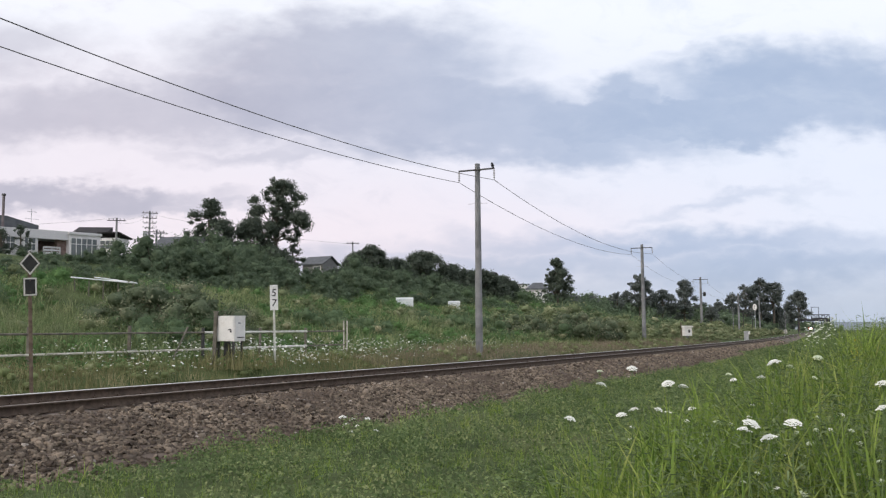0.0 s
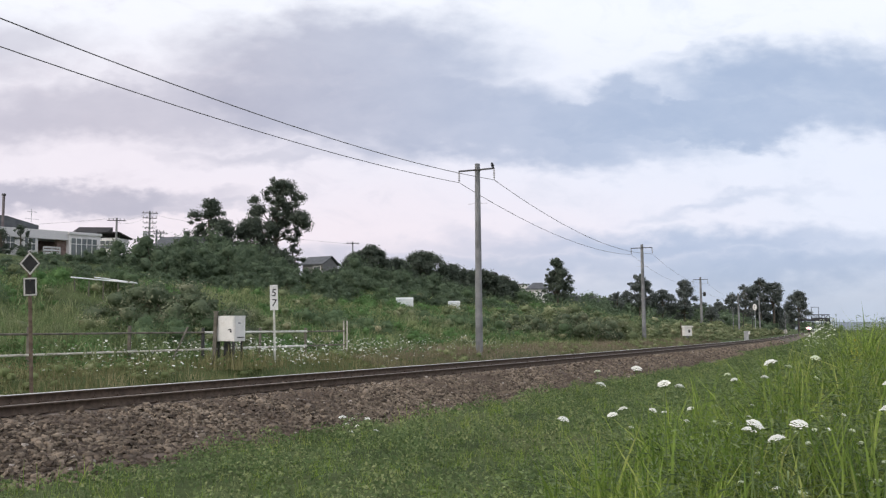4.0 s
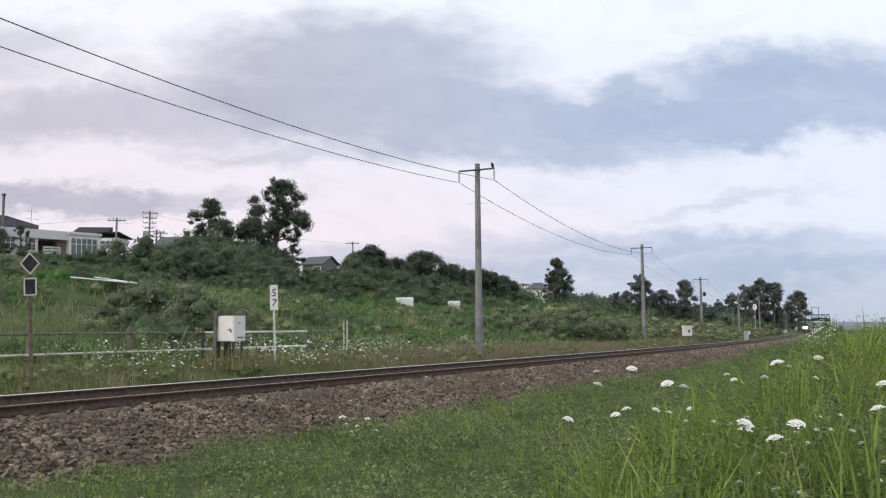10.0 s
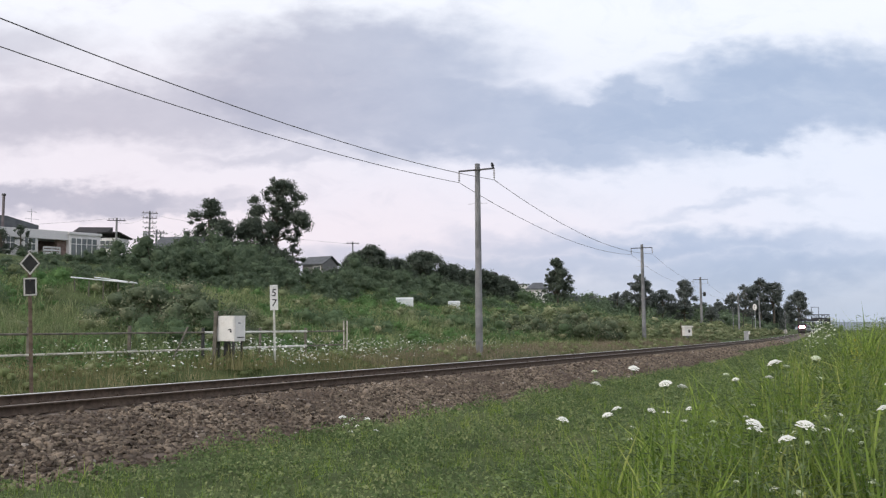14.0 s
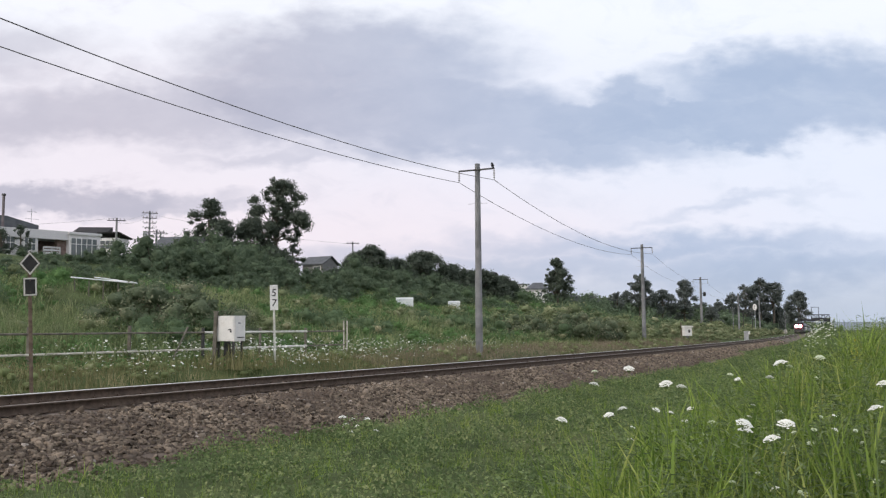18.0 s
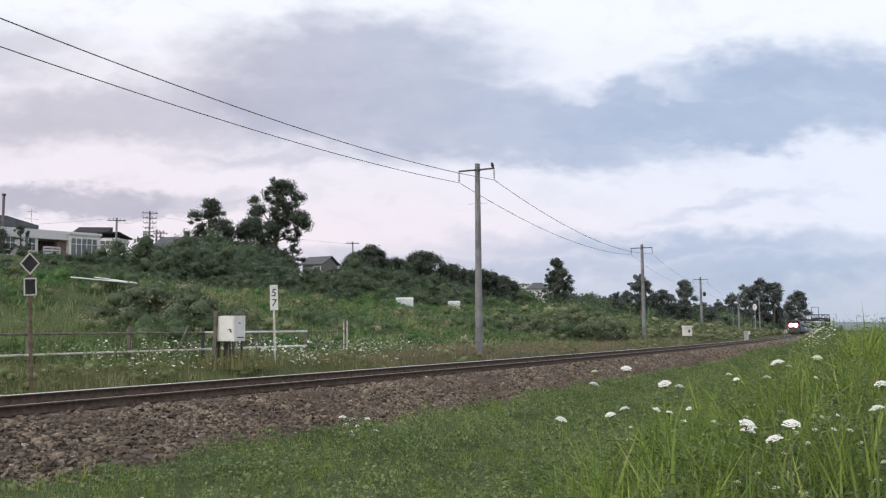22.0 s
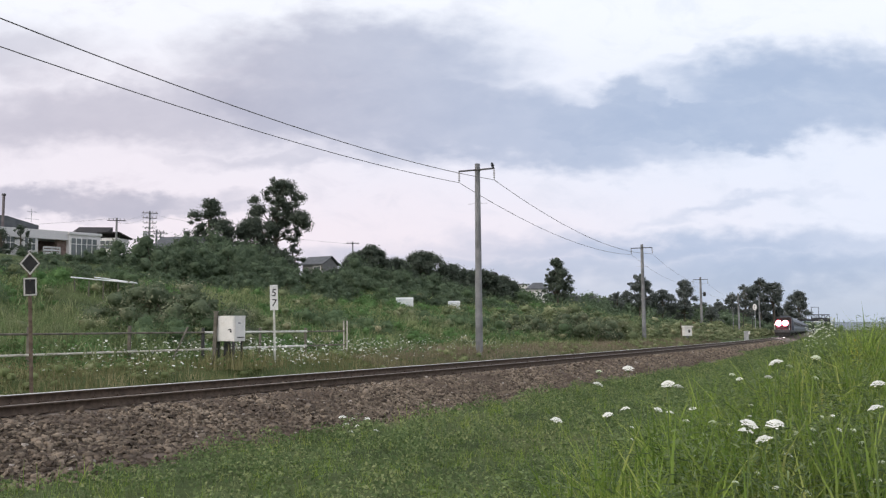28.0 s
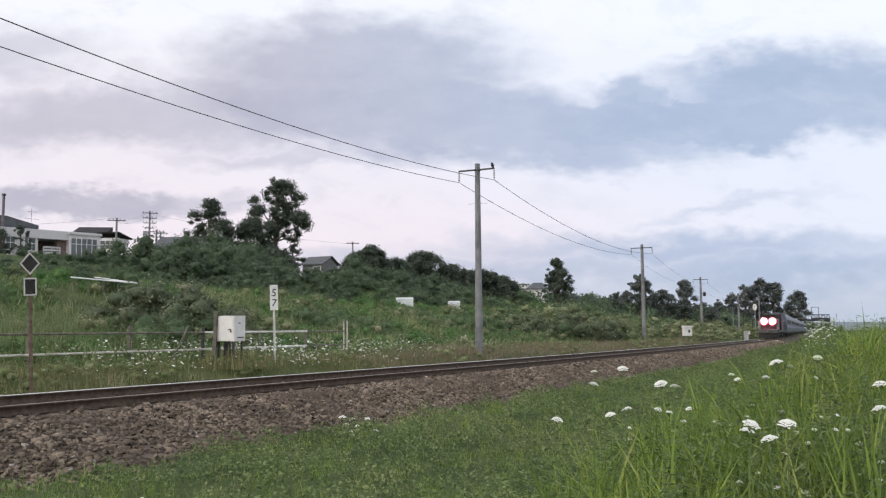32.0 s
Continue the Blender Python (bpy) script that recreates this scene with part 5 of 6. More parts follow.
def build_bushes():
    near = bush_meshes("shrub", 6, 18, 0.72, 170, 0.175, M_SHRUB, 1.6, 1.7)
    far = bush_meshes("far_shrub", 3, 12, 0.75, 70, 0.30, M_SHRUB, 1.5, 1.7)
    pale = bush_meshes("olive_bush", 4, 18, 0.46, 520, 0.09, M_OLIVE, 1.5, 1.35)
    olive = bush_meshes("olive_bush", 4, 17, 0.46, 700, 0.082, M_OLIVEDARK, 1.5, 1.45)
    label = "dense dark green shrub on the slope below the terrace"
    k = 0
    # hedge on the slope
    for row, (n0, size) in enumerate(((33.2, 0.9), (36.0, 1.15), (39.5, 1.4), (44.0, 1.5), (48.5, 1.35))):
        q = 6.0 - row
        while q < 122:
            step = 2.75 * size * (0.45 if q < 43 else (1.0 if q < 90 else 1.25))
            n = n0 + rng.normal(0, 0.8) - (2.5 if q > 62 and row == 0 else 0)
            x, y = plan(q, n)
            if abs(float(x)) < 0.56 * float(y) + 3 and not (q < 32 and row > 2) and not (0.094 < float(x) / float(y) < 0.13 and float(y) > 95):
                dip = 0.62 if -0.20 < float(x) / float(y) < -0.112 and row > 1 else 1.0
                bush(near, k, float(x), float(y), dip * size * rng.uniform(0.8, 1.25) * ((0.28 if row > 1 else 0.45) if q < 43 else 0.85 if q < 50 and row > 1 else (0.8 if q > 105 else (1.1 if q < 70 and row > 1 else 1.12 if row > 1 else 0.85))), rng.uniform(0.8, 1.15), label, "shrubs of the hedge", -0.1)
                k += 1
            q += step * rng.uniform(0.8, 1.2)
    # dark shrubs before the houses and below the tall trees
    for x, y, size, flat in ((-30.0, 77.0, 0.55, 1.0), (-27.6, 77.0, 0.95, 1.0), (-25.2, 78.0, 1.25, 1.0), (-32.4, 76.5, 0.4, 0.9), (-34.6, 75.5, 0.55, 0.8), (-28.2, 83.0, 1.0, 1.0), (-26.0, 82.0, 1.3, 1.0), (-22.8, 80.0, 1.7, 1.1), (-20.6, 82.0, 1.8, 1.1), (-18.0, 84.0, 1.35, 1.0), (-23.5, 87.0, 2.0, 1.2), (-20.4, 88.0, 2.0, 1.2), (-17.0, 89.0, 1.3, 1.0), (-36.5, 76.0, 0.45, 0.8)):
        bush(near, k, x, y, size, flat, label, "shrubs of the hedge", -0.1)
        k += 1
    cs, rs = [], []
    for n0, size in ((33.0, 0.9), (42.0, 1.1), (52.0, 1.3), (64.0, 1.6)):
        q = 118.0
        while q < 640:
            x, y = plan(q, n0 + rng.normal(0, 2))
            b = on_ground(float(x), float(y))
            r = size * rng.uniform(0.8, 1.5) * (1 + q / 500) * (0.45 if 0.09 < b.x / b.y < 0.135 else 1.0)
            for _ in range(5):
                cs.append((b.x + rng.normal(0, r), b.y + rng.normal(0, r), b.z + r * rng.uniform(0.2, 1.0))), rs.append(0.75 * r)
            q += 2.4 * size * (1 + q / 400)
    # woods across the end of the straight
    for i in range(46):
        y = 930.0 + rng.uniform(0, 60)
        b = on_ground(y * rng.uniform(0.385, 0.452), y)
        cs.append((b.x, b.y, b.z + rng.uniform(1.0, 9.0))), rs.append(rng.uniform(2.5, 4.5))
    pos, siz, out_ = leaf_cloud(cs, rs, 11, 0.55, 0.85, 0.4)
    alone("far_woods", strew("far_woods", *LEAF, pos, leaf_turns(out_), siz * (0.6 + 0.003 * pos[:, 1]), M_SHRUB), "far dark green woods beyond the meadow", "woods", kind="stuff")
    # scrub beside the line farther on
    for q, n, size in ((132, 9, 1.2), (140, 12, 1.6), (150, 9, 1.5), (160, 13, 1.9), (175, 9, 1.6), (190, 14, 2.2), (205, 10, 1.9), (225, 13, 2.4), (255, 11, 2.5), (290, 12, 3.0), (330, 12, 3.2), (380, 12, 3.2), (250, 22, 3.0), (430, 13, 3.5), (480, 13, 3.5), (276, 24, 3.6), (286, 20, 3.4), (294, 26, 3.8), (302, 20, 3.4), (312, 24, 3.6), (264, 30, 3.6), (322, 18, 3.2), (250, 16, 2.6), (240, 20, 2.8)):
        x, y = plan(q, n)
        bush(pale if q < 230 else far, k, float(x), float(y), size, 0.8, "green scrub beside the line", "scrub beside the line", -0.2)
        k += 1
    # low scrub that reaches down to the rails
    q = 80.0
    while q < 240:
        x, y = plan(q, rng.uniform(4.4, 7.4))
        bush(pale, k, float(x), float(y), rng.uniform(0.7, 1.2) * (1 + q / 500), rng.uniform(0.6, 0.95), "low olive scrub close to the rails", "scrub beside the line", -0.15)
        k += 1
        q += rng.uniform(1.6, 3.4) * (1 + q / 300)
    for x, y, size in ((156.4, 347.5, 1.9), (159.2, 347.5, 2.0)):
        bush(far, k, x, y, size, 1.25, "green scrub beside the line", "scrub beside the line", -0.2)
        k += 1
    # olive bushes in the meadow
    label = "olive-green bush with pale shoots in the meadow"
    for x, y, size, flat in ((-13.7, 36.2, 1.15, 0.85), (-12.3, 36.0, 1.5, 0.95), (-11.2, 36.8, 1.5, 1.0), (-10.0, 36.6, 1.15, 0.85), (-12.4, 38.5, 1.5, 0.9)):
        bush(olive, k, x, y, size * 1.16, flat, label, "olive bushes", -0.1)
        k += 1
    for q, n, size in ((52.5, 9.6, 1.55), (54.5, 8.8, 1.75), (57.0, 8.4, 1.6), (59.5, 8.0, 1.4), (51.0, 11.5, 1.4)):
        x, y = plan(q, n)
        bush(olive, k, float(x), float(y), size * 1.1, 0.9, "dark olive bush at the foot of the slope", "olive bushes", -0.1)
        k += 1
    label = "pale olive-green bush at the foot of the slope"
    for q, n, size in ((56, 12.5, 1.9), (58.5, 10.5, 2.1), (61, 9.6, 2.0), (63, 11.5, 1.9), (66, 10, 1.6), (70, 9.2, 1.6), (74, 9.6, 1.7), (78, 9, 1.6), (82, 8.6, 1.6),
                       (86, 8.6, 1.7), (90, 8.2, 1.6), (95, 8.6, 1.7), (101, 8.2, 1.7), (108, 8.6, 1.8), (58, 16, 1.5), (68, 14, 1.5), (79, 13, 1.6), (92, 12.5, 1.7)):
        x, y = plan(q, n)
        bush(pale, k, float(x), float(y), size * 1.2, rng.uniform(0.68, 0.88), label, "pale bushes", -0.15)
        k += 1


build_bushes()

# ---------------- grass, weeds and flowers ----------------


def scatter_plan(count, s0, s1, n0, n1, power=1.0, wedge=True):
    """Random places on the ground in a stretch of the plan, thinner with distance."""
    s = s0 + (s1 - s0) * rng.random(count) ** power
    n = rng.uniform(n0, n1, count)
    x, y = plan(s, n)
    keep = (y > 1.5) & (np.abs(x) < 0.58 * y + 2.0) if wedge else y > -1e9
    s, n, x, y = s[keep], n[keep], x[keep], y[keep]
    return s, n, np.stack([x, y, ground_z(s, n)], 1)


def clumpy(p, scale, seed):
    """A smooth random value from 0 to 1 at each place."""
    a = np.sin(p[:, 0] * scale + seed) * np.cos(p[:, 1] * scale * 1.3 + 2 * seed) + np.sin((p[:, 0] + p[:, 1]) * scale * 0.6 + 3 * seed)
    return np.clip(0.5 + 0.3 * a, 0, 1)


def build_meadow():
    # far side: rough grass
    s, n, p = scatter_plan(40000, -12, 130, 6.5, 36, 1.5)
    h = (0.35 + 0.6 * clumpy(p, 0.5, 1.0)) * rng.uniform(0.6, 1.3, len(p))
    alone("meadow_grass", strew_blades("meadow_grass", p, h, h * 0.022 + 0.00025 * p[:, 1], M_MEADOW, (0.3, 0.6, 0.95), 0.35, parts=2), "rough green meadow grass with pale tops on the slope", "grass", kind="stuff")
    # tall pale reeds behind the fence
    s, n, p = scatter_plan(9000, -6, 14, 8.5, 24)
    keep = rng.random(len(p)) < ease(clumpy(p, 0.45, 3.3), 0.35, 0.7)
    p = p[keep]
    h = rng.uniform(0.7, 1.35, len(p))
    alone("reed_grass", strew_blades("reed_grass", p, h, rng.uniform(0.006, 0.012, len(p)), M_MEADOW, (0.1, 0.3, 0.6), 0.12), "tall pale green reeds behind the fence", "grass", kind="stuff")
    # dry grass along the far side of the track
    s, n, p = scatter_plan(30000, 17, 92, 2.4, 7.2, 1.4)
    h = rng.uniform(0.25, 0.8, len(p)) * (0.45 + 0.6 * clumpy(p, 0.6, 4.0)) * np.interp(n, [2.4, 4.5, 7.2], [0.45, 0.8, 0.7])
    alone("dry_grass", strew_blades("dry_grass", p, h, h * 0.010 + 0.00012 * p[:, 1], M_DRY, (0.2, 0.45, 0.8), 0.3, parts=2), "dry reddish-brown grass beside the track", "grass", kind="stuff")
    s, n, p = scatter_plan(30000, -12, 24, 2.3, 8.2)
    h = rng.uniform(0.15, 0.5, len(p)) * (0.35 + 0.6 * clumpy(p, 0.7, 5.0))
    # taller round the legs of the cabinet
    c, a, d = spot(10.1, 4.6), rng.uniform(0, 2 * np.pi, 640), 1.5 * np.sqrt(rng.random(640))
    p = np.concatenate([p, np.stack([c.x + d * np.cos(a), c.y + d * np.sin(a), np.full(640, c.z)], 1)])
    h = np.concatenate([h, rng.uniform(0.4, 1.0, 640) * (1.1 - 0.4 * d)])
    mix = leafy("fence_grass", (0.16, 0.165, 0.075), (0.34, 0.325, 0.165), (0.44, 0.38, 0.23), 0.35)
    alone("fence_grass", strew_blades("fence_grass", p, h, h * 0.014 + 0.003, mix, (0.1, 0.3, 0.6), parts=2), "mixed green and straw-coloured grass round the fence", "grass", kind="stuff")
    s, n, p = scatter_plan(16000, -12, 26, 5.2, 10.5)
    p[:, 2] += rng.random(len(p)) * (0.1 + 0.45 * clumpy(p, 0.8, 7.0)) * np.interp(n, [5.2, 7.2, 8.5], [0.4, 0.8, 1.3])
    # a thicket round the legs of the cabinet
    a, d = rng.uniform(0, 2 * np.pi, 160), 1.3 * np.sqrt(rng.random(160))
    c = spot(10.1, 4.75)
    p = np.concatenate([p, np.stack([c.x + d * np.cos(a), c.y + d * np.sin(a), c.z + 0.5 * rng.random(160) * (1 - 0.4 * d)], 1)])
    alone("fence_weeds", strew("fence_weeds", *LEAF, p, turns(len(p), 0.6), rng.uniform(0.07, 0.17, len(p)), M_WEED), "leafy green weeds growing through the fence", "weeds", kind="stuff")
    # small white flowers round the fence
    disc = [(0.5 * math.cos(k * math.pi / 3), 0.5 * math.sin(k * math.pi / 3), 0.0) for k in range(6)] + [(0, 0, 0.12)]
    df = [(k, (k + 1) % 6, 6) for k in range(6)]
    s, n, p = scatter_plan(7400, -12, 34, 3.8, 8.4)
    keep = rng.random(len(p)) < 0.10 + 0.9 * np.exp(-((s - 14) / 6.0) ** 2) * ease(clumpy(p, 1.3, 0.4), 0.2, 0.55)
    p = p[keep]
    p[:, 2] += rng.uniform(0.12, 0.75, len(p))
    alone("white_wildflowers", strew("white_wildflowers", disc, df, p, turns(len(p), 0.5), rng.uniform(0.03, 0.095, len(p)), M_PETAL), "small white wild flowers scattered round the fence", "flowers", kind="stuff")
    stems = p.copy()
    hh = stems[:, 2] - ground_z(*along(p[:, 0], p[:, 1]))
    stems[:, 2] -= hh
    alone("wildflower_stems", strew_blades("wildflower_stems", stems, hh, np.full(len(p), 0.004), M_STEM, (0.02,), 0.02), "thin green stems of white wild flowers", "flower stems", kind="stuff")


def mounds(count, s0, s1, n0, n1, r0, r1, tall, per, leaf, power=1.5, far=0.0008):
    """Leaves gathered in low rounded mounds on the ground."""
    s, n, c = scatter_plan(count, s0, s1, n0, n1, power)
    c = c[~((np.abs(c[:, 0] / c[:, 1] + 0.40) < 0.06) & (c[:, 1] > 37.5) & (c[:, 1] < 48.5))]      # open ground below the white pipe
    r = rng.uniform(r0, r1, len(c))
    k = np.repeat(np.arange(len(c)), np.maximum(8, (per * (r / r1) ** 2)).astype(int))
    a, d = rng.uniform(0, 2 * np.pi, len(k)), np.sqrt(rng.random(len(k)))
    p = np.stack([c[k, 0] + r[k] * d * np.cos(a), c[k, 1] + r[k] * d * np.sin(a), np.zeros(len(k))], 1)
    h = tall * r[k] * (1 - d ** 2) ** 0.6 * rng.uniform(0.55, 1.08, len(k))
    p[:, 2] = ground_z(*along(p[:, 0], p[:, 1])) + h + 0.02
    out = np.stack([d * np.cos(a), d * np.sin(a), 0.75 * np.sqrt(1.02 - d * d)], 1)
    return p, leaf * rng.uniform(0.55, 1.4, len(k)) + far * p[:, 1], leaf_turns(out, 0.75, 0.1)


def kinds(p):
    """Which kind of weed grows at each place, from 0 to 1, in drifts a few metres wide."""
    a = np.sin(p[:, 0] * 0.55 + 1.7 * np.sin(p[:, 1] * 0.21 + 0.5)) + np.sin(p[:, 1] * 0.42 + 1.3 * np.sin(p[:, 0] * 0.33)) + 0.7 * np.sin(p[:, 0] * 1.3 + p[:, 1] * 0.9)
    return np.clip(0.5 + a / 5.0, 0, 1)


def thicket(name, lo, hi, count, r0, r1, tall, per, leaf, material, label, n0=8.2, n1=34.0, s1=118.0):
    """Heaps of leafy clumps where the map of kinds lies between lo and hi."""
    s, n, c = scatter_plan(count, -11, s1, n0, n1, 1.35)
    v = kinds(c) - 0.24 * ease(n, 19, 26) * ease(s, 22, 34) * ease(s, 92, 76)
    c = c[(v >= lo) & (v < hi) & ~((np.abs(c[:, 0] / c[:, 1] + 0.40) < 0.06) & (c[:, 1] > 38.5) & (c[:, 1] < 48.5))]
    r = rng.uniform(r0, r1, len(c)) * (0.9 + 0.006 * c[:, 1])
    c[:, 2] += r * tall * rng.uniform(0.1, 1.0, len(c))
    pos, siz, out = leaf_cloud(c, r, per, leaf, 0.8, 0.5)
    siz = siz * (0.85 + 0.006 * pos[:, 1])
    alone(name, foliage_mesh(name, c, r, pos, leaf_turns(out, 0.6, 0.3), siz, material, 0.40, 0.8), label, "weeds", kind="stuff")


def build_mounds():
    thicket("brambles", 0.70, 1.01, 3000, 0.30, 0.85, 1.35, 330, 0.09, M_BRAMBLE, "dark blue-green brambles heaped on the slope")
    thicket("olive_weeds", 0.54, 0.70, 4200, 0.20, 0.60, 1.2, 460, 0.075, M_OLIVE, "pale olive weeds with light tops heaped on the slope")
    thicket("leafy_weeds", 0.28, 0.54, 4200, 0.18, 0.52, 1.0, 430, 0.085, M_WEED, "fresh green leafy weeds heaped on the slope")
    thicket("pale_weeds", 0.0, 0.32, 3200, 0.15, 0.45, 0.8, 460, 0.07, M_PALEWEED, "low yellow-green weeds on the slope")
    thicket("track_weeds", 0.30, 0.62, 1900, 0.10, 0.30, 0.8, 700, 0.055, M_PALEWEED, "low yellow-green weeds among the dry grass", 3.2, 8.4, 80.0)
    p, z, R = mounds(1500, -13, 100, -11.5, -3.9, 0.10, 0.45, 1.05, 170, 0.046)
    alone("verge_clumps", strew("verge_clumps", *LEAF, p, R, z, M_VERGE), "small leafy clumps of weeds on the verge", "weeds", kind="stuff")
    p, z, R = mounds(520, 62, 230, -4.2, -2.3, 0.3, 0.9, 0.5, 110, 0.07)
    alone("ballast_weeds", strew("ballast_weeds", *LEAF, p, R, z, M_VERGE), "low weeds grown over the far edge of the ballast", "weeds", kind="stuff")
    p, z, R = mounds(260, -10, 62, -3.9, -3.3, 0.08, 0.25, 0.7, 70, 0.05)
    alone("edge_weeds", strew("edge_weeds", *LEAF, p, R, z, M_VERGE), "weeds creeping over the foot of the ballast", "weeds", kind="stuff")


def build_verge():
    s, n, p = scatter_plan(60000, -13, 110, -11.5, -3.0, 1.6)
    keep = (n < -3.65 + 0.5 * np.sin(s * 0.8) + 0.4 * np.sin(s * 2.3) + rng.normal(0, 0.12, len(n)))
    s, n, p = s[keep], n[keep], p[keep]
    c = clumpy(p, 1.1, 3.0)
    p[:, 2] += rng.random(len(p)) * (0.04 + 0.16 * c) * np.interp(-n, [3.3, 4.2, 9, 12], [0.6, 0.9, 1.2, 2.0])
    alone("verge_plants", strew("verge_plants", *LEAF, p, turns(len(p), 0.55), rng.uniform(0.022, 0.052, len(p)) + 0.0008 * p[:, 1], M_VERGE), "low green clover and weeds on the verge", "weeds", kind="stuff")
    s, n, p = scatter_plan(42000, -13, 75, -12, -3.2, 1.6)
    h = rng.uniform(0.05, 0.22, len(p)) * (0.4 + 0.8 * clumpy(p, 0.9, 6.0))
    alone("verge_grass", strew_blades("verge_grass", p, h, h * 0.02 + 0.002, M_VERGE, parts=2), "short green grass on the verge beside the ballast", "grass", kind="stuff")
    # fans of grass standing out of the low plants
    s, n, c = scatter_plan(2000, -12, 80, -11.5, -3.8, 1.4)
    k = np.repeat(np.arange(len(c)), 16)
    p = c[k] + np.stack([rng.normal(0, 0.05, len(k)), rng.normal(0, 0.05, len(k)), np.zeros(len(k))], 1)
    h = (0.12 + 0.22 * rng.random(len(c)))[k] * rng.uniform(0.6, 1.2, len(k))
    alone("verge_tufts", strew_blades("verge_tufts", p, h, rng.uniform(0.002, 0.005, len(k)), M_TALL, (0.2, 0.5, 0.9), 0.35, 2), "bright grass tufts among the low plants of the verge", "grass", kind="stuff")
    # tufts that stand out along the edge of the ballast
    s, n, p = scatter_plan(5200, -10, 55, -4.6, -3.2)
    keep = (clumpy(p, 1.7, 9.0) > 0.78) & (rng.random(len(p)) < 0.5)
    p = p[keep]
    h = rng.uniform(0.2, 0.5, len(p))
    alone("edge_tufts", strew_blades("edge_tufts", p, h, h * 0.014 + 0.001, M_TALL), "yellow-green grass tufts at the edge of the ballast", "grass", kind="stuff")


def bank_places(count, near, far, power=1.0):
    """Random places on the tall-grass bank close to the camera."""
    y = near + (far - near) * rng.random(count) ** power
    x = rng.uniform(-0.05, 0.62, count) * y
    s, n = along(x, y)
    edge = -11.15 + 0.35 * np.sin(s * 0.9) + rng.normal(0, 0.35, count) + 0.045 * np.clip(s + 5, 0, 40)
    k = n < edge
    return s[k], n[k], np.stack([x, y, ground_z(s, n)], 1)[k]


def build_bank():
    s, n, p = bank_places(30000, 2.4, 30, 1.3)
    h = rng.uniform(0.3, 0.75, len(p)) * np.interp(-n, [10.4, 11.2, 12.2, 13.5], [0.5, 0.7, 0.95, 1.25]) * np.interp(p[:, 1], [4, 9], [0.8, 1.15])
    alone("fine_grass", strew_blades("fine_grass", p, h, rng.uniform(0.002, 0.0055, len(p)), M_TALL, (0.25, 0.55, 0.9), 0.3, 2), "fine green grass filling the bank", "grass", kind="stuff")
    # tufts that fan out and arch over
    s, n, c = bank_places(1150, 2.8, 30, 1.25)
    keep = rng.random(len(c)) < (0.10 + ease(clumpy(c, 2.2, 1.0), 0.4, 0.7)) * np.interp(c[:, 0] / c[:, 1] - 0.04 * (c[:, 1] - 3), [0.30, 0.42], [1.0, 0.25])
    n, c = n[keep], c[keep]
    k = np.repeat(np.arange(len(c)), rng.integers(18, 52, len(c)))
    a, d = rng.uniform(0, 2 * np.pi, len(k)), np.abs(rng.normal(0, 0.085, len(k)))
    p = c[k] + np.stack([d * np.cos(a), d * np.sin(a), np.zeros(len(k))], 1)
    top = rng.uniform(0.5, 1.15, len(c)) * np.interp(-n, [10.6, 11.3, 11.9, 13, 14], [0.5, 0.75, 0.95, 1.04, 1.06]) * np.interp(c[:, 1], [3, 6], [0.75, 1.0])
    h = top[k] * rng.uniform(0.45, 1.08, len(k)) * np.interp(p[:, 1], [4, 7], [1.0, 0.95])
    alone("tall_grass", strew_blades("tall_grass", p, h, rng.uniform(0.007, 0.0165, len(k)), M_TALL, (0.2, 0.5, 0.85, 1.2), 0.30), "tall bright green grass in arching tufts on the bank", "grass", kind="stuff")
    s, n, p = bank_places(5200, 2.8, 36, 1.4)
    h = rng.uniform(0.45, 1.0, len(p)) * np.interp(-n, [10.6, 11.3, 11.9, 13, 14], [0.4, 0.7, 0.95, 1.05, 1.05]) * np.interp(p[:, 1], [3, 5, 7], [0.75, 0.98, 0.90])
    alone("loose_grass", strew_blades("loose_grass", p, h, rng.uniform(0.004, 0.009, len(p)), M_TALL, (0.2, 0.45, 0.75, 1.1), 0.22), "single tall green grass stems on the bank", "grass", kind="stuff")
    s, n, p = bank_places(70000, 2.6, 26, 1.4)
    p[:, 2] += rng.random(len(p)) ** 0.8 * (0.25 + 0.5 * clumpy(p, 1.6, 8.0))
    alone("bank_weeds", strew("bank_weeds", *LEAF, p, turns(len(p), 0.6), rng.uniform(0.02, 0.075, len(p)), M_VERGE), "fine green weed leaves among the tall grass", "weeds", kind="stuff")


FROND = ([(0, 0, 0), (0.10, 0.055, 0.03), (0.5, 0.05, 0.10), (1.0, 0, 0.02), (0.5, -0.05, 0.10), (0.10, -0.055, 0.03)], [(0, 1, 2), (0, 2, 3), (0, 3, 4), (0, 4, 5)])


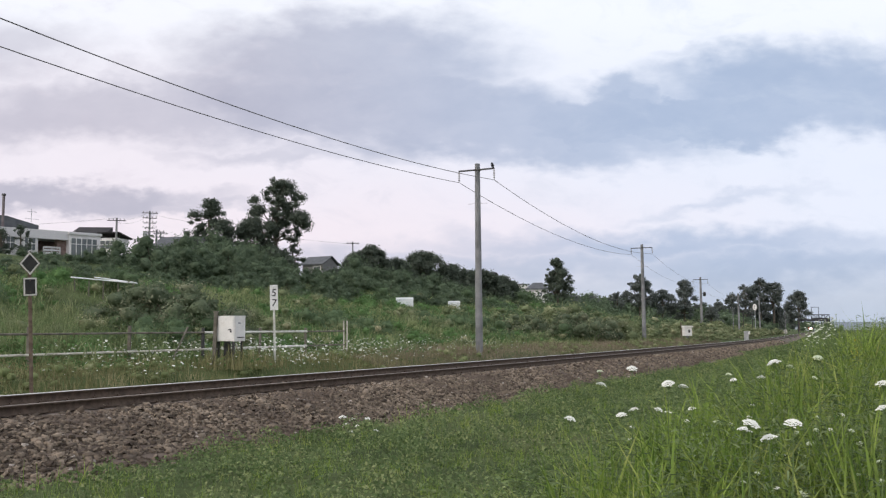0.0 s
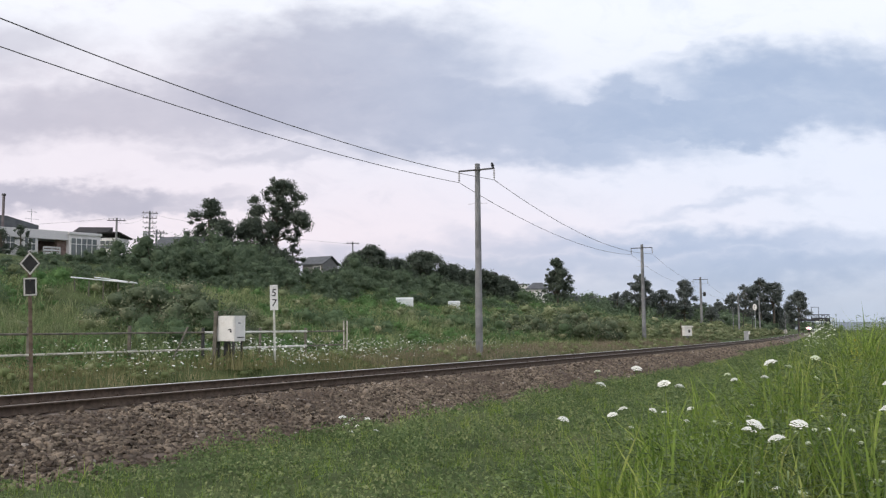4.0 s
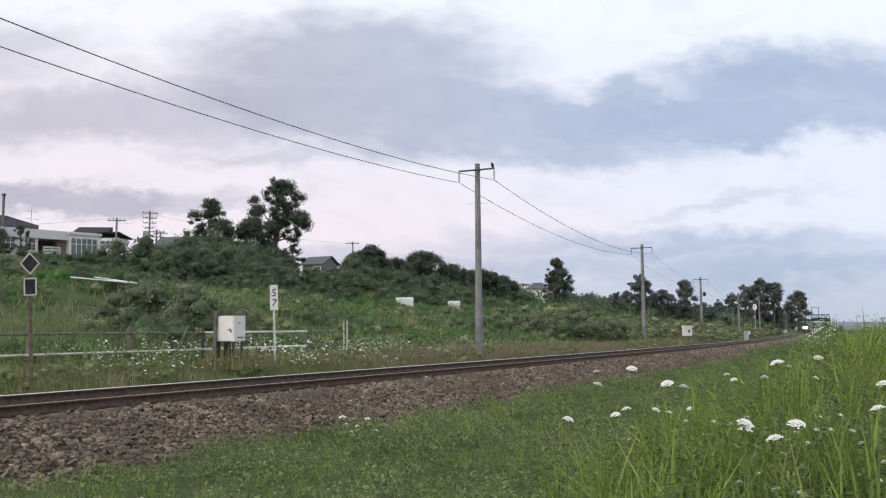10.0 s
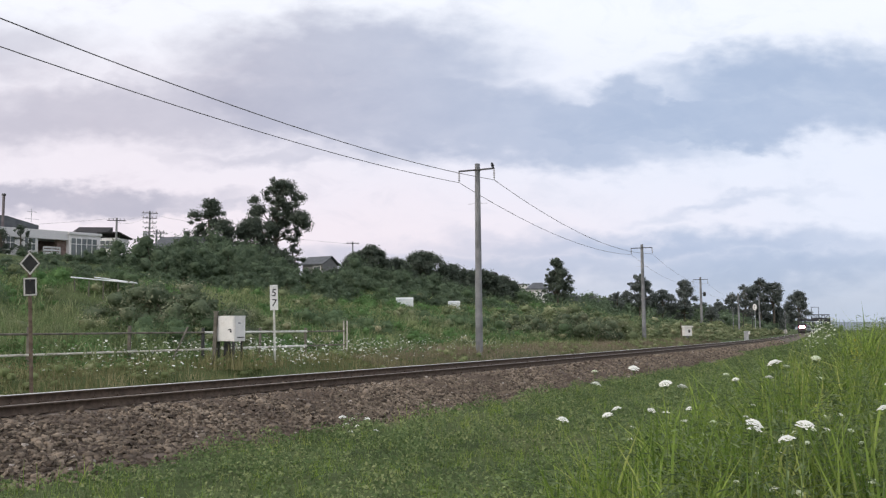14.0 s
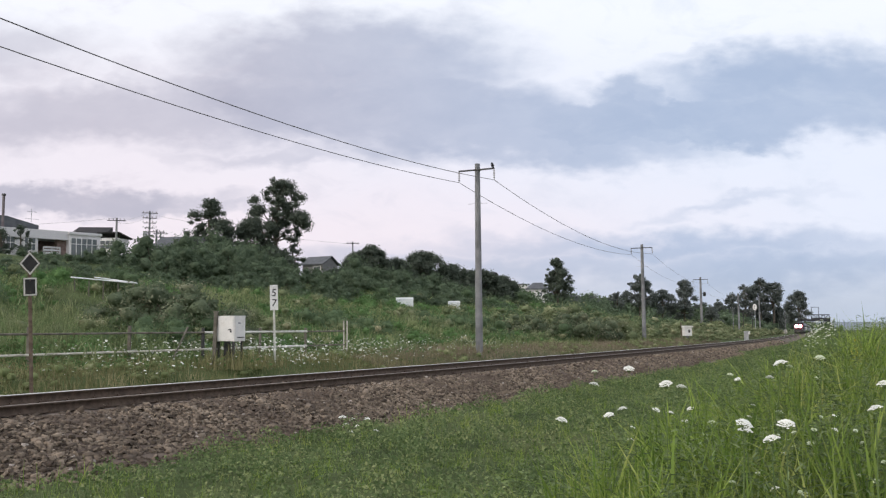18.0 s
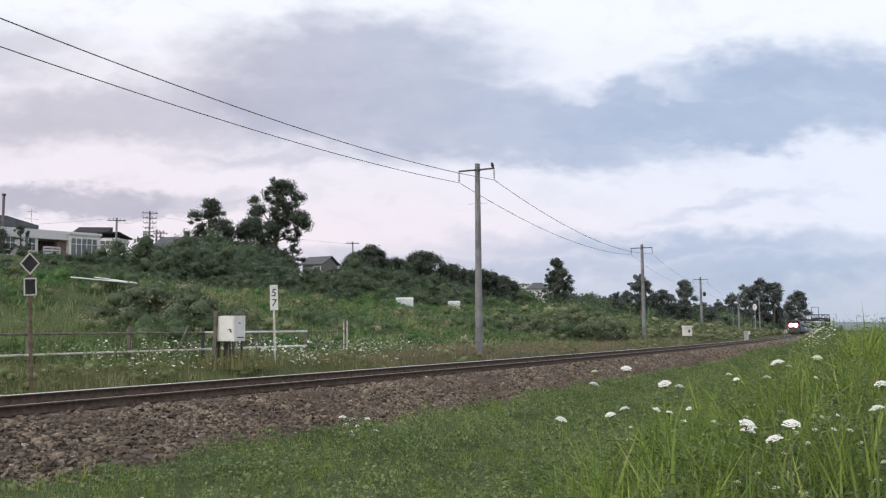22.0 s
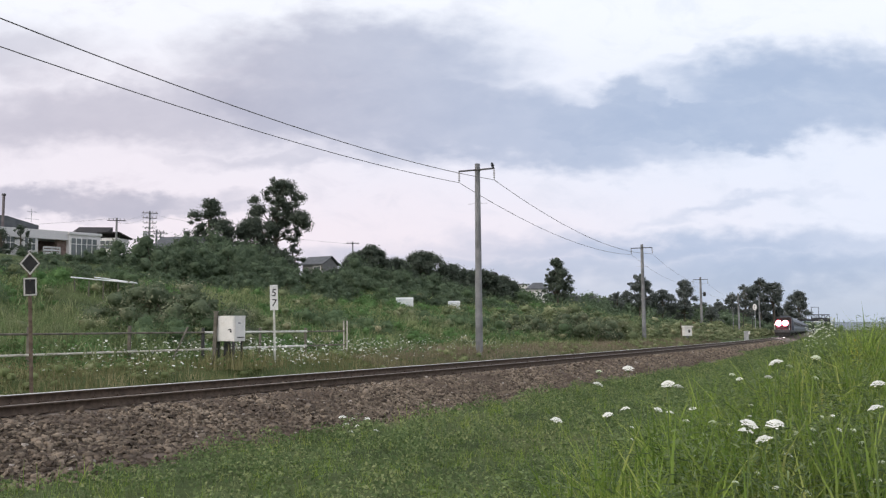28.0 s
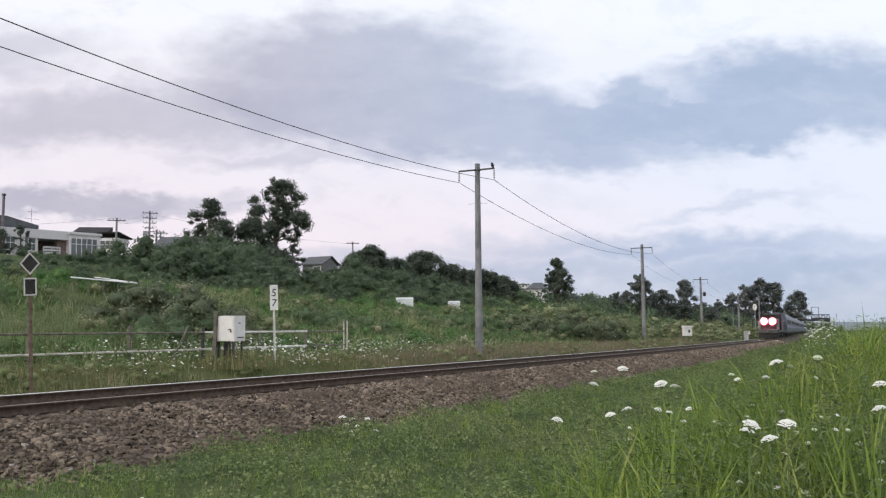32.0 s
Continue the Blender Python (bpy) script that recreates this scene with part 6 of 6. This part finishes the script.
def build_fronds():
    """Feathery leaves of the umbel plants between the grass."""
    s, n, c = bank_places(3600, 2.8, 20, 1.3)
    c = c[rng.random(len(c)) < np.interp(c[:, 0] / c[:, 1], [0.1, 0.34, 0.42], [0.45, 0.7, 1.0])]
    k = np.repeat(np.arange(len(c)), 26)
    p = c[k] + np.stack([rng.normal(0, 0.07, len(k)), rng.normal(0, 0.07, len(k)), np.zeros(len(k))], 1)
    top = (0.25 + 0.50 * rng.random(len(c)))[k] * np.interp(p[:, 1], [3, 7], [0.8, 1.25])
    p[:, 2] += top * rng.random(len(k)) ** 0.7
    m = leafy("frond_leaves", (0.13, 0.19, 0.085), (0.33, 0.41, 0.21), None, 0.9)
    alone("feathery_weeds", strew("feathery_weeds", *FROND, p, turns(len(p), 0.55), rng.uniform(0.035, 0.105, len(p)), m), "feathery grey-green weed leaves between the grass", "weeds", kind="stuff")


build_fronds()
build_meadow()
build_mounds()
build_verge()
build_bank()

# grass that waves: loose clumps on the bank
grass_clumps = []


def build_waving_grass():
    for k in range(34):
        y = 3.1 + 7.5 * (k / 33.0) ** 1.3 + rng.uniform(-0.2, 0.2)
        x = y * (0.05 + 0.03 * (y - 3.1) + (0.48 - 0.03 * (y - 3.1)) * ((k * 0.618) % 1.0))
        b = on_ground(x, y)
        m = 34
        p = np.stack([rng.normal(0, 0.10, m), rng.normal(0, 0.10, m), np.full(m, -0.03)], 1)
        h = rng.uniform(0.5, 1.2, m) * (0.78 + 0.17 * min(1.0, (y - 3.0) / 3.0))
        me = strew_blades("grass_clump", p, h, rng.uniform(0.008, 0.016, m), M_TALL, (0.25, 0.5, 0.8, 1.2), 0.28)
        grass_clumps.append(alone("grass_clump", me, "clump of tall bright green grass swaying in the wind", "grass", "swaying grass clumps", m=Matrix.Translation(b)))


def build_broad_grass():
    """Thick fans of broad yellow-green blades at the near foot of the bank."""
    for k in range(24):
        y = 3.3 + 1.5 * ((k * 0.618) % 1.0)
        b = on_ground(y * (0.055 + 0.155 * ((k * 0.37) % 1.0)), y)
        m = 46
        p = np.stack([rng.normal(0, 0.075, m), rng.normal(0, 0.075, m), np.full(m, -0.03)], 1)
        me = strew_blades("grass_clump", p, rng.uniform(0.4, 0.88, m), rng.uniform(0.007, 0.0135, m), M_BROAD, (0.2, 0.45, 0.8), 0.28)
        grass_clumps.append(alone("grass_clump", me, "fan of broad yellow-green grass blades swaying in the wind", "grass", "swaying grass clumps", m=Matrix.Translation(b)))


M_BROAD = leafy("broad_grass", (0.19, 0.27, 0.05), (0.46, 0.55, 0.13), (0.50, 0.50, 0.18), 0.6, 0.4)
build_waving_grass()
build_broad_grass()

# ---------------- white umbel flowers on the bank ----------------


def umbel_mesh(name, seed, material, closed=0.0):
    """A flat-topped head of small florets on spokes, one metre wide."""
    r_ = np.random.default_rng(seed)
    V, F = [], []
    for k in range(60):
        a, d = k * 2.39996, math.sqrt((k + 0.5) / 60) * 0.46 * (1 + 0.10 * math.sin(5 * k * 2.39996))
        z = (0.85 * math.sqrt(max(0.0, 0.25 - d * d)) if closed else 0.26 * (1 - (d / 0.5) ** 2)) + r_.normal(0, 0.018)
        rr = 0.078 * r_.uniform(0.75, 1.3)
        i = len(V)
        V += [(d * math.cos(a) + rr * math.cos(2 * math.pi * j / 6), d * math.sin(a) + rr * math.sin(2 * math.pi * j / 6), z + r_.normal(0, 0.012)) for j in range(6)]
        V += [(d * math.cos(a), d * math.sin(a), z + 0.06)]
        F += [(i + j, i + (j + 1) % 6, i + 6) for j in range(6)]
    return mesh_np(name, V, F, material)


def spokes_mesh():
    V, F = [], []
    for k in range(20):
        a, d = k * 2.39996, math.sqrt((k + 0.5) / 20) * 0.46
        w = 0.012
        e = (d * math.cos(a), d * math.sin(a), 0.08)
        i = len(V)
        V += [(-w, 0, -0.34), (w, 0, -0.34), (e[0] + w, e[1], e[2]), (e[0] - w, e[1], e[2])]
        F += [(i, i + 1, i + 2, i + 3)]
    return mesh_np("spokes", V, F, M_STEM)


UMBELS = [umbel_mesh("umbel", k, M_PETAL) for k in range(3)]
UMBELS_GREEN = [umbel_mesh("umbel", 7 + k, M_PETALGREEN, 1.0) for k in range(2)]
SPOKES = spokes_mesh()
flowers = []


def flower(px, py, pz, width, green, k):
    """A flower on its stalk: its head stands at px, py, pz."""
    lean = 0.06 * math.sin(k * 2.1)
    base = on_ground(px - lean, py + 0.03 * math.cos(k * 1.3))
    g = thing("wild_carrot", Matrix.Translation(base), "greenish half-closed umbel flower on a thin stalk" if green else "white flat-topped umbel flower on a thin green stalk", "flower", "umbel flowers on the bank")
    top = Vector((px, py, pz)) - base
    bm = bmesh.new()
    mid = top * 0.5 + Vector((0.02 * math.sin(k), 0.015, 0))
    bm_tube(bm, (0, 0, -0.05), mid, 0.0042, 0.0036, seg=6), bm_tube(bm, mid, top - Vector((0, 0, 0.3 * width)), 0.0036, 0.0028, seg=6)
    part("stalk", bm, M_STEM, g)
    tip = Matrix.Translation(top) @ Matrix.Rotation(0.30 * math.sin(k * 1.7), 4, "Y") @ Matrix.Rotation(0.06 + 0.28 * math.cos(k * 2.3), 4, "X") @ Matrix.Rotation(k * 1.1, 4, "Z") @ Matrix.Diagonal((width, width, width, 1))
    part("umbel", (UMBELS_GREEN if green else UMBELS)[k % (2 if green else 3)], None, g, at=tip)
    part("spray", SPOKES, None, g, at=tip)
    lv = strew("leaves", *LEAF, np.stack([rng.normal(0, 0.06, 14), rng.normal(0, 0.06, 14), rng.uniform(0.15, 0.7, 14) * top.z], 1), turns(14, 0.5), rng.uniform(0.04, 0.08, 14), M_VERGE)
    tagged(part("leaf_tuft", lv, None, g), kind="stuff")
    flowers.append(g)


# x, y, z of each head, and its width; a minus marks a greenish, half-closed one
FLOWERS_BACK = [(1.38, 6.38, 1.28, 0.085), (1.35, 7.6, 1.08, 0.1), (1.6, 9.0, 1.11, -0.078), (1.55, 6.0, 1.19, 0.1), (1.85, 6.71, 1.12, 0.085), (0.8, 5.8, 0.97, 0.085), (1.25, 6.38, 0.94, 0.085),
                (1.35, 6.38, 0.98, 0.085), (1.97, 7.97, 0.82, 0.085), (2.22, 8.5, 0.74, 0.085), (2.57, 6.6, 1.3, 0.12), (3.1, 7.08, 1.31, -0.085), (3.63, 9.0, 1.15, -0.084), (3.0, 9.0, 1.07, -0.072),
                (3.07, 9.0, 1.03, 0.078), (3.0, 7.97, 1.11, 0.085), (3.91, 9.0, 1.03, -0.072), (2.67, 5.2, 1.235, 0.09), (2.31, 4.55, 1.15, 0.085)]
FLOWERS_FRONT = [(1.41, 3.98, 1.14, 0.085), (1.6, 4.55, 1.04, 0.085), (1.52, 3.98, 1.07, 0.085), (1.61, 3.98, 1.14, 0.085), (3.13, 7.97, 0.78, -0.085), (2.51, 7.97, 0.69, -0.085), (2.76, 8.3, 0.65, 0.055),
                 (3.46, 9.0, 0.77, 0.072), (2.62, 5.9, 0.63, 0.071), (2.14, 5.9, 0.58, -0.055), (2.07, 5.4, 0.58, 0.065), (2.15, 5.2, 0.58, -0.069)]
FLOWERS_LOW = [(2.5, 6.38, 0.64, 0.085), (2.67, 6.3, 0.64, -0.055), (3.19, 6.6, 0.68, -0.066), (3.05, 6.6, 0.68, -0.057), (2.52, 9.0, 0.6, 0.084), (2.58, 9.0, 0.73, 0.084), (1.94, 9.0, 0.41, 0.084),
               (1.96, 9.0, 0.54, 0.06), (-2.23, 18.8, -0.36, 0.20), (-2.1, 18.4, -0.46, 0.15), (-1.64, 18.35, -0.34, 0.15), (-1.79, 16.6, -0.40, 0.12), (-1.98, 18.5, -0.36, 0.14), (-1.84, 18.2, -0.48, 0.14), (-1.40, 17.6, -0.50, 0.12), (-2.02, 17.6, -0.60, 0.12), (-3.52, 10.05, -0.36, 0.07), (-3.73, 9.95, -0.35, 0.06)]
for k, (fx, fy, fz, fw_) in enumerate(FLOWERS_BACK + FLOWERS_FRONT + FLOWERS_LOW):
    flower(fx, fy, fz - 0.006 * fy, 0.95 * abs(fw_), fw_ < 0, k)
# a drift of small umbels on the crest of the bank
for k in range(130):
    fy = 11.5 + 5.5 * ((k * 0.618) % 1.0)
    fx = fy * (0.424 + 0.036 * ((k * 0.37) % 1.0) + 0.012 * (k % 7 == 0))
    top = on_ground(fx, fy)
    flower(fx, fy, top.z + 0.62 + 0.42 * ((k * 0.73) % 1.0), 0.022 + 0.026 * ((k * 0.29) % 1.0), k % 5 < 3, k + 60)
# half-open heads low in the grass
for k in range(18):
    fy = 4.6 + 2.8 * ((k * 0.618) % 1.0)
    fx = fy * (0.33 + 0.19 * ((k * 0.37 + 0.2) % 1.0))
    top = on_ground(fx, fy)
    flower(fx, fy, top.z + 0.42 + 0.38 * ((k * 0.73) % 1.0), 0.03 + 0.025 * ((k * 0.29) % 1.0), k % 4 != 0, k + 100)


def goldenrod(x, y, z):
    """A small yellow flower spike in the grass."""
    b = on_ground(x, y)
    g = thing("yellow_flower", Matrix.Translation(b), "slender yellow flower spike among the tall grass", "flower")
    bm = bmesh.new()
    h = z - b.z
    bm_tube(bm, (0, 0, -0.05), (0.01, 0, h), 0.004, 0.002, seg=6)
    part("stalk", bm, M_STEM, g)
    n = 60
    f = rng.random(n)
    p = np.stack([rng.normal(0, 0.035, n) * (1.1 - f), rng.normal(0, 0.035, n) * (1.1 - f), h - 0.02 - 0.22 * (1 - f)], 1)
    part("blossom", strew("blossom", *LEAF, p, turns(n, 0.6), rng.uniform(0.010, 0.018, n), M_YELLOW), None, g)


M_YELLOW = leafy("yellow_petals", (0.48, 0.42, 0.05), (0.68, 0.62, 0.10), patch=2.0)
goldenrod(3.86, 8.0, 1.44)
goldenrod(4.02, 8.3, 1.36)

# ---------------- the train ----------------


def train_s(t):
    """Where the front of the engine is, in metres along the track."""
    return 2.68496e-4 * t ** 4 - 0.0221812 * t ** 3 + 0.9258094 * t ** 2 - 33.42163 * t + 681.98


def car_pose(s_mid, length):
    a, b = s_mid - length * 0.35, s_mid + length * 0.35
    xa, ya, _ = line(a)
    xb, yb, _ = line(b)
    za, zb = float(rail_z(a)), float(rail_z(b))
    d = Vector((float(xa - xb), float(ya - yb), za - zb)).normalized()     # towards the camera: the car's -Y
    y = -d
    x = y.cross(Vector((0, 0, 1))).normalized()
    z = x.cross(y)
    m = Matrix((x, y, z)).transposed().to_4x4()
    m.translation = ((float(xa + xb)) / 2, (float(ya + yb)) / 2, (za + zb) / 2 - 0.03)
    return m


def bogie(parent, y):
    bg = part("bogie", box(0, y, 0.62, 1.9, 2.6, 0.32, bevel=0.05), M_DARKSTEEL, parent)
    for dy in (-0.95, 0.95):
        for sx in (-1, 1):
            part("wheel", tube((sx * 0.50, y + dy, 0.43), (sx * 0.62, y + dy, 0.43), 0.43, seg=18), M_DARKSTEEL, bg)


def build_engine():
    e = thing("locomotive", Matrix.Identity(4), "dark red diesel locomotive with two bright headlamps on the track", "locomotive")
    part("underframe", box(0, 0, 1.05, 2.7, 17.4, 0.35, bevel=0.04), M_DARKSTEEL, e)
    for y, ln in ((-5.1, 7.4), (5.1, 7.4)):
        bm = bmesh.new()
        bm_box(bm, 0, y, 2.0, 2.1, ln, 1.7, bevel=0.16)
        hood = part("hood", bm, M_LOCO, e)
        for k in range(4):
            for sx in (-1, 1):
                part("louvre", box(sx * 1.055, y - 2.4 + 1.6 * k, 2.1, 0.04, 1.0, 0.9, bevel=0.01), M_DARKSTEEL, hood)
    bm = bmesh.new()
    bm_box(bm, 0, 0, 2.3, 2.6, 2.8, 2.2, bevel=0.12)
    cab = part("cab", bm, M_LOCO, e)
    part("cab_roof", box(0, 0, 3.48, 2.65, 3.1, 0.22, bevel=0.1), M_DARKSTEEL, e)
    for sx in (-0.75, 0.75):
        part("window", box(sx, -1.41, 3.05, 0.8, 0.04, 0.45, bevel=0.01), M_BLACK, cab)
    for sx in (-1, 1):
        part("window", box(sx * 1.31, 0, 2.95, 0.04, 1.3, 0.6, bevel=0.01), M_BLACK, cab)
    part("exhaust", tube((0, -1.9, 2.8), (0, -1.9, 3.2), 0.2, seg=12), M_DARKSTEEL, e)
    for sx in (-0.55, 0.55):
        lamp = part("headlamp", tube((sx, -8.80, 2.42), (sx, -8.90, 2.42), 0.37, seg=20), M_DARKSTEEL, e)
        bm = bmesh.new()
        bmesh.ops.create_uvsphere(bm, u_segments=20, v_segments=12, radius=0.38)
        bmesh.ops.transform(bm, matrix=Matrix.Translation((sx, -8.88, 2.42)) @ Matrix.Diagonal((1, 0.45, 1, 1)), verts=bm.verts)
        part("lens", bm, M_LAMP, lamp)
        # added disc that glows red round the lens, in place of the lamp's glare
        part("halo_disc", tube((sx, -8.88, 2.42), (sx, -8.905, 2.42), 0.56, 0.56, seg=24), M_LAMPHALO, lamp)
    part("buffer_beam", box(0, -8.75, 1.05, 2.6, 0.18, 0.55, bevel=0.03), M_DARKSTEEL, e)
    part("coupler", box(0, -9.0, 0.9, 0.3, 0.5, 0.3, bevel=0.05), M_DARKSTEEL, e)
    part("snow_plough", box(0, -8.6, 0.45, 2.5, 0.12, 0.6, bevel=0.03), M_BLACK, e)
    for sx in (-1.25, 1.25):
        part("handrail", tube((sx, -8.7, 1.2), (sx, -8.7, 2.4), 0.025, seg=8), M_WHITE, e)
    for y in (-6.2, 0, 6.2):
        bogie(e, y)
    return e


def build_coach():
    c = thing("passenger_coach", Matrix.Identity(4), "silver-blue sleeping coach hauled behind the engine", "railway coach", "coaches of the train")
    bm = bmesh.new()
    prof = [(-1.4, 0.95), (-1.45, 1.6), (-1.42, 3.0), (-1.2, 3.65), (-0.7, 3.95), (0, 4.05), (0.7, 3.95), (1.2, 3.65), (1.42, 3.0), (1.45, 1.6), (1.4, 0.95)]
    a = [bm.verts.new((x, -10.4, z)) for x, z in prof]
    b = [bm.verts.new((x, 10.4, z)) for x, z in prof]
    for k in range(len(prof)):
        j = (k + 1) % len(prof)
        bm.faces.new((a[k], a[j], b[j], b[k]))
    bm.faces.new(a[::-1]), bm.faces.new(b)
    bmesh.ops.recalc_face_normals(bm, faces=bm.faces)
    body = part("body", bm, M_COACH, c)
    for sx in (-1, 1):
        part("band", box(sx * 1.452, 0, 1.75, 0.02, 20.6, 0.25), M_COACHBAND, body)
        for k in range(9):
            part("window", box(sx * 1.44, -8 + 2 * k, 2.5, 0.04, 1.25, 0.75, bevel=0.01), M_BLACK, body)
    part("gangway", box(0, -10.5, 2.2, 1.0, 0.3, 2.1, bevel=0.05), M_BLACK, c)
    part("underframe", box(0, 0, 0.85, 2.3, 19.5, 0.3, bevel=0.05), M_DARKSTEEL, c)
    for y in (-7.2, 7.2):
        bogie(c, y)
    return c


engine = build_engine()
coaches = [build_coach()]
for _ in range(10):
    coaches.append(copy_thing(coaches[0], Matrix.Identity(4)))

# ---------------- what moves ----------------


def gust(t, k):
    """Wind at t seconds, from about -1 to 1, a little different for each plant."""
    a = 0.5 * math.sin(1.9 * t + 0.35 * k) + 0.35 * math.sin(3.3 * t + 1.1 * k + 0.8) + 0.25 * math.sin(0.7 * t + 0.2 * k)
    return a * (0.65 + 0.35 * math.sin(0.45 * t + 1.2))


def motions():
    times = [0.5 * k for k in range(65)]
    walk(engine, [(t, car_pose(train_s(t) + 9.0, 18.0)) for t in times])
    for k, c in enumerate(coaches):
        walk(c, [(t, car_pose(train_s(t) + 18.6 + 10.7 + 21.4 * k, 21.0)) for t in times])
    # the clouds drift towards the right and sink a little
    rows = []
    for t in (0.0, 8.0, 16.0, 24.0, 32.0):
        d = (t - 16.0) / 32.0
        rows.append((t, Matrix.Translation(EYE) @ Matrix.Rotation(radians(-0.60 * d), 4, "Z") @ Matrix.Rotation(radians(-0.25 * d), 4, "X")))
    walk(sky_dome, rows)
    # flowers and grass sway about their roots
    for k, g in enumerate(flowers):
        base = g.matrix_basis.copy()
        far = base.translation.y > 9.8
        amp = radians(1.2 if far else 4.2)
        walk(g, [(t, base @ Matrix.Rotation(amp * gust(t, k), 4, "Y") @ Matrix.Rotation(0.4 * amp * gust(t + 1.7, k), 4, "X")) for t in times])
    for k, g in enumerate(grass_clumps):
        base = g.matrix_basis.copy()
        walk(g, [(t, base @ Matrix.Rotation(radians(4.0) * gust(t, 3 * k), 4, "Y") @ Matrix.Rotation(radians(0.8) * gust(t + 2.0, k), 4, "X")) for t in times])


motions()
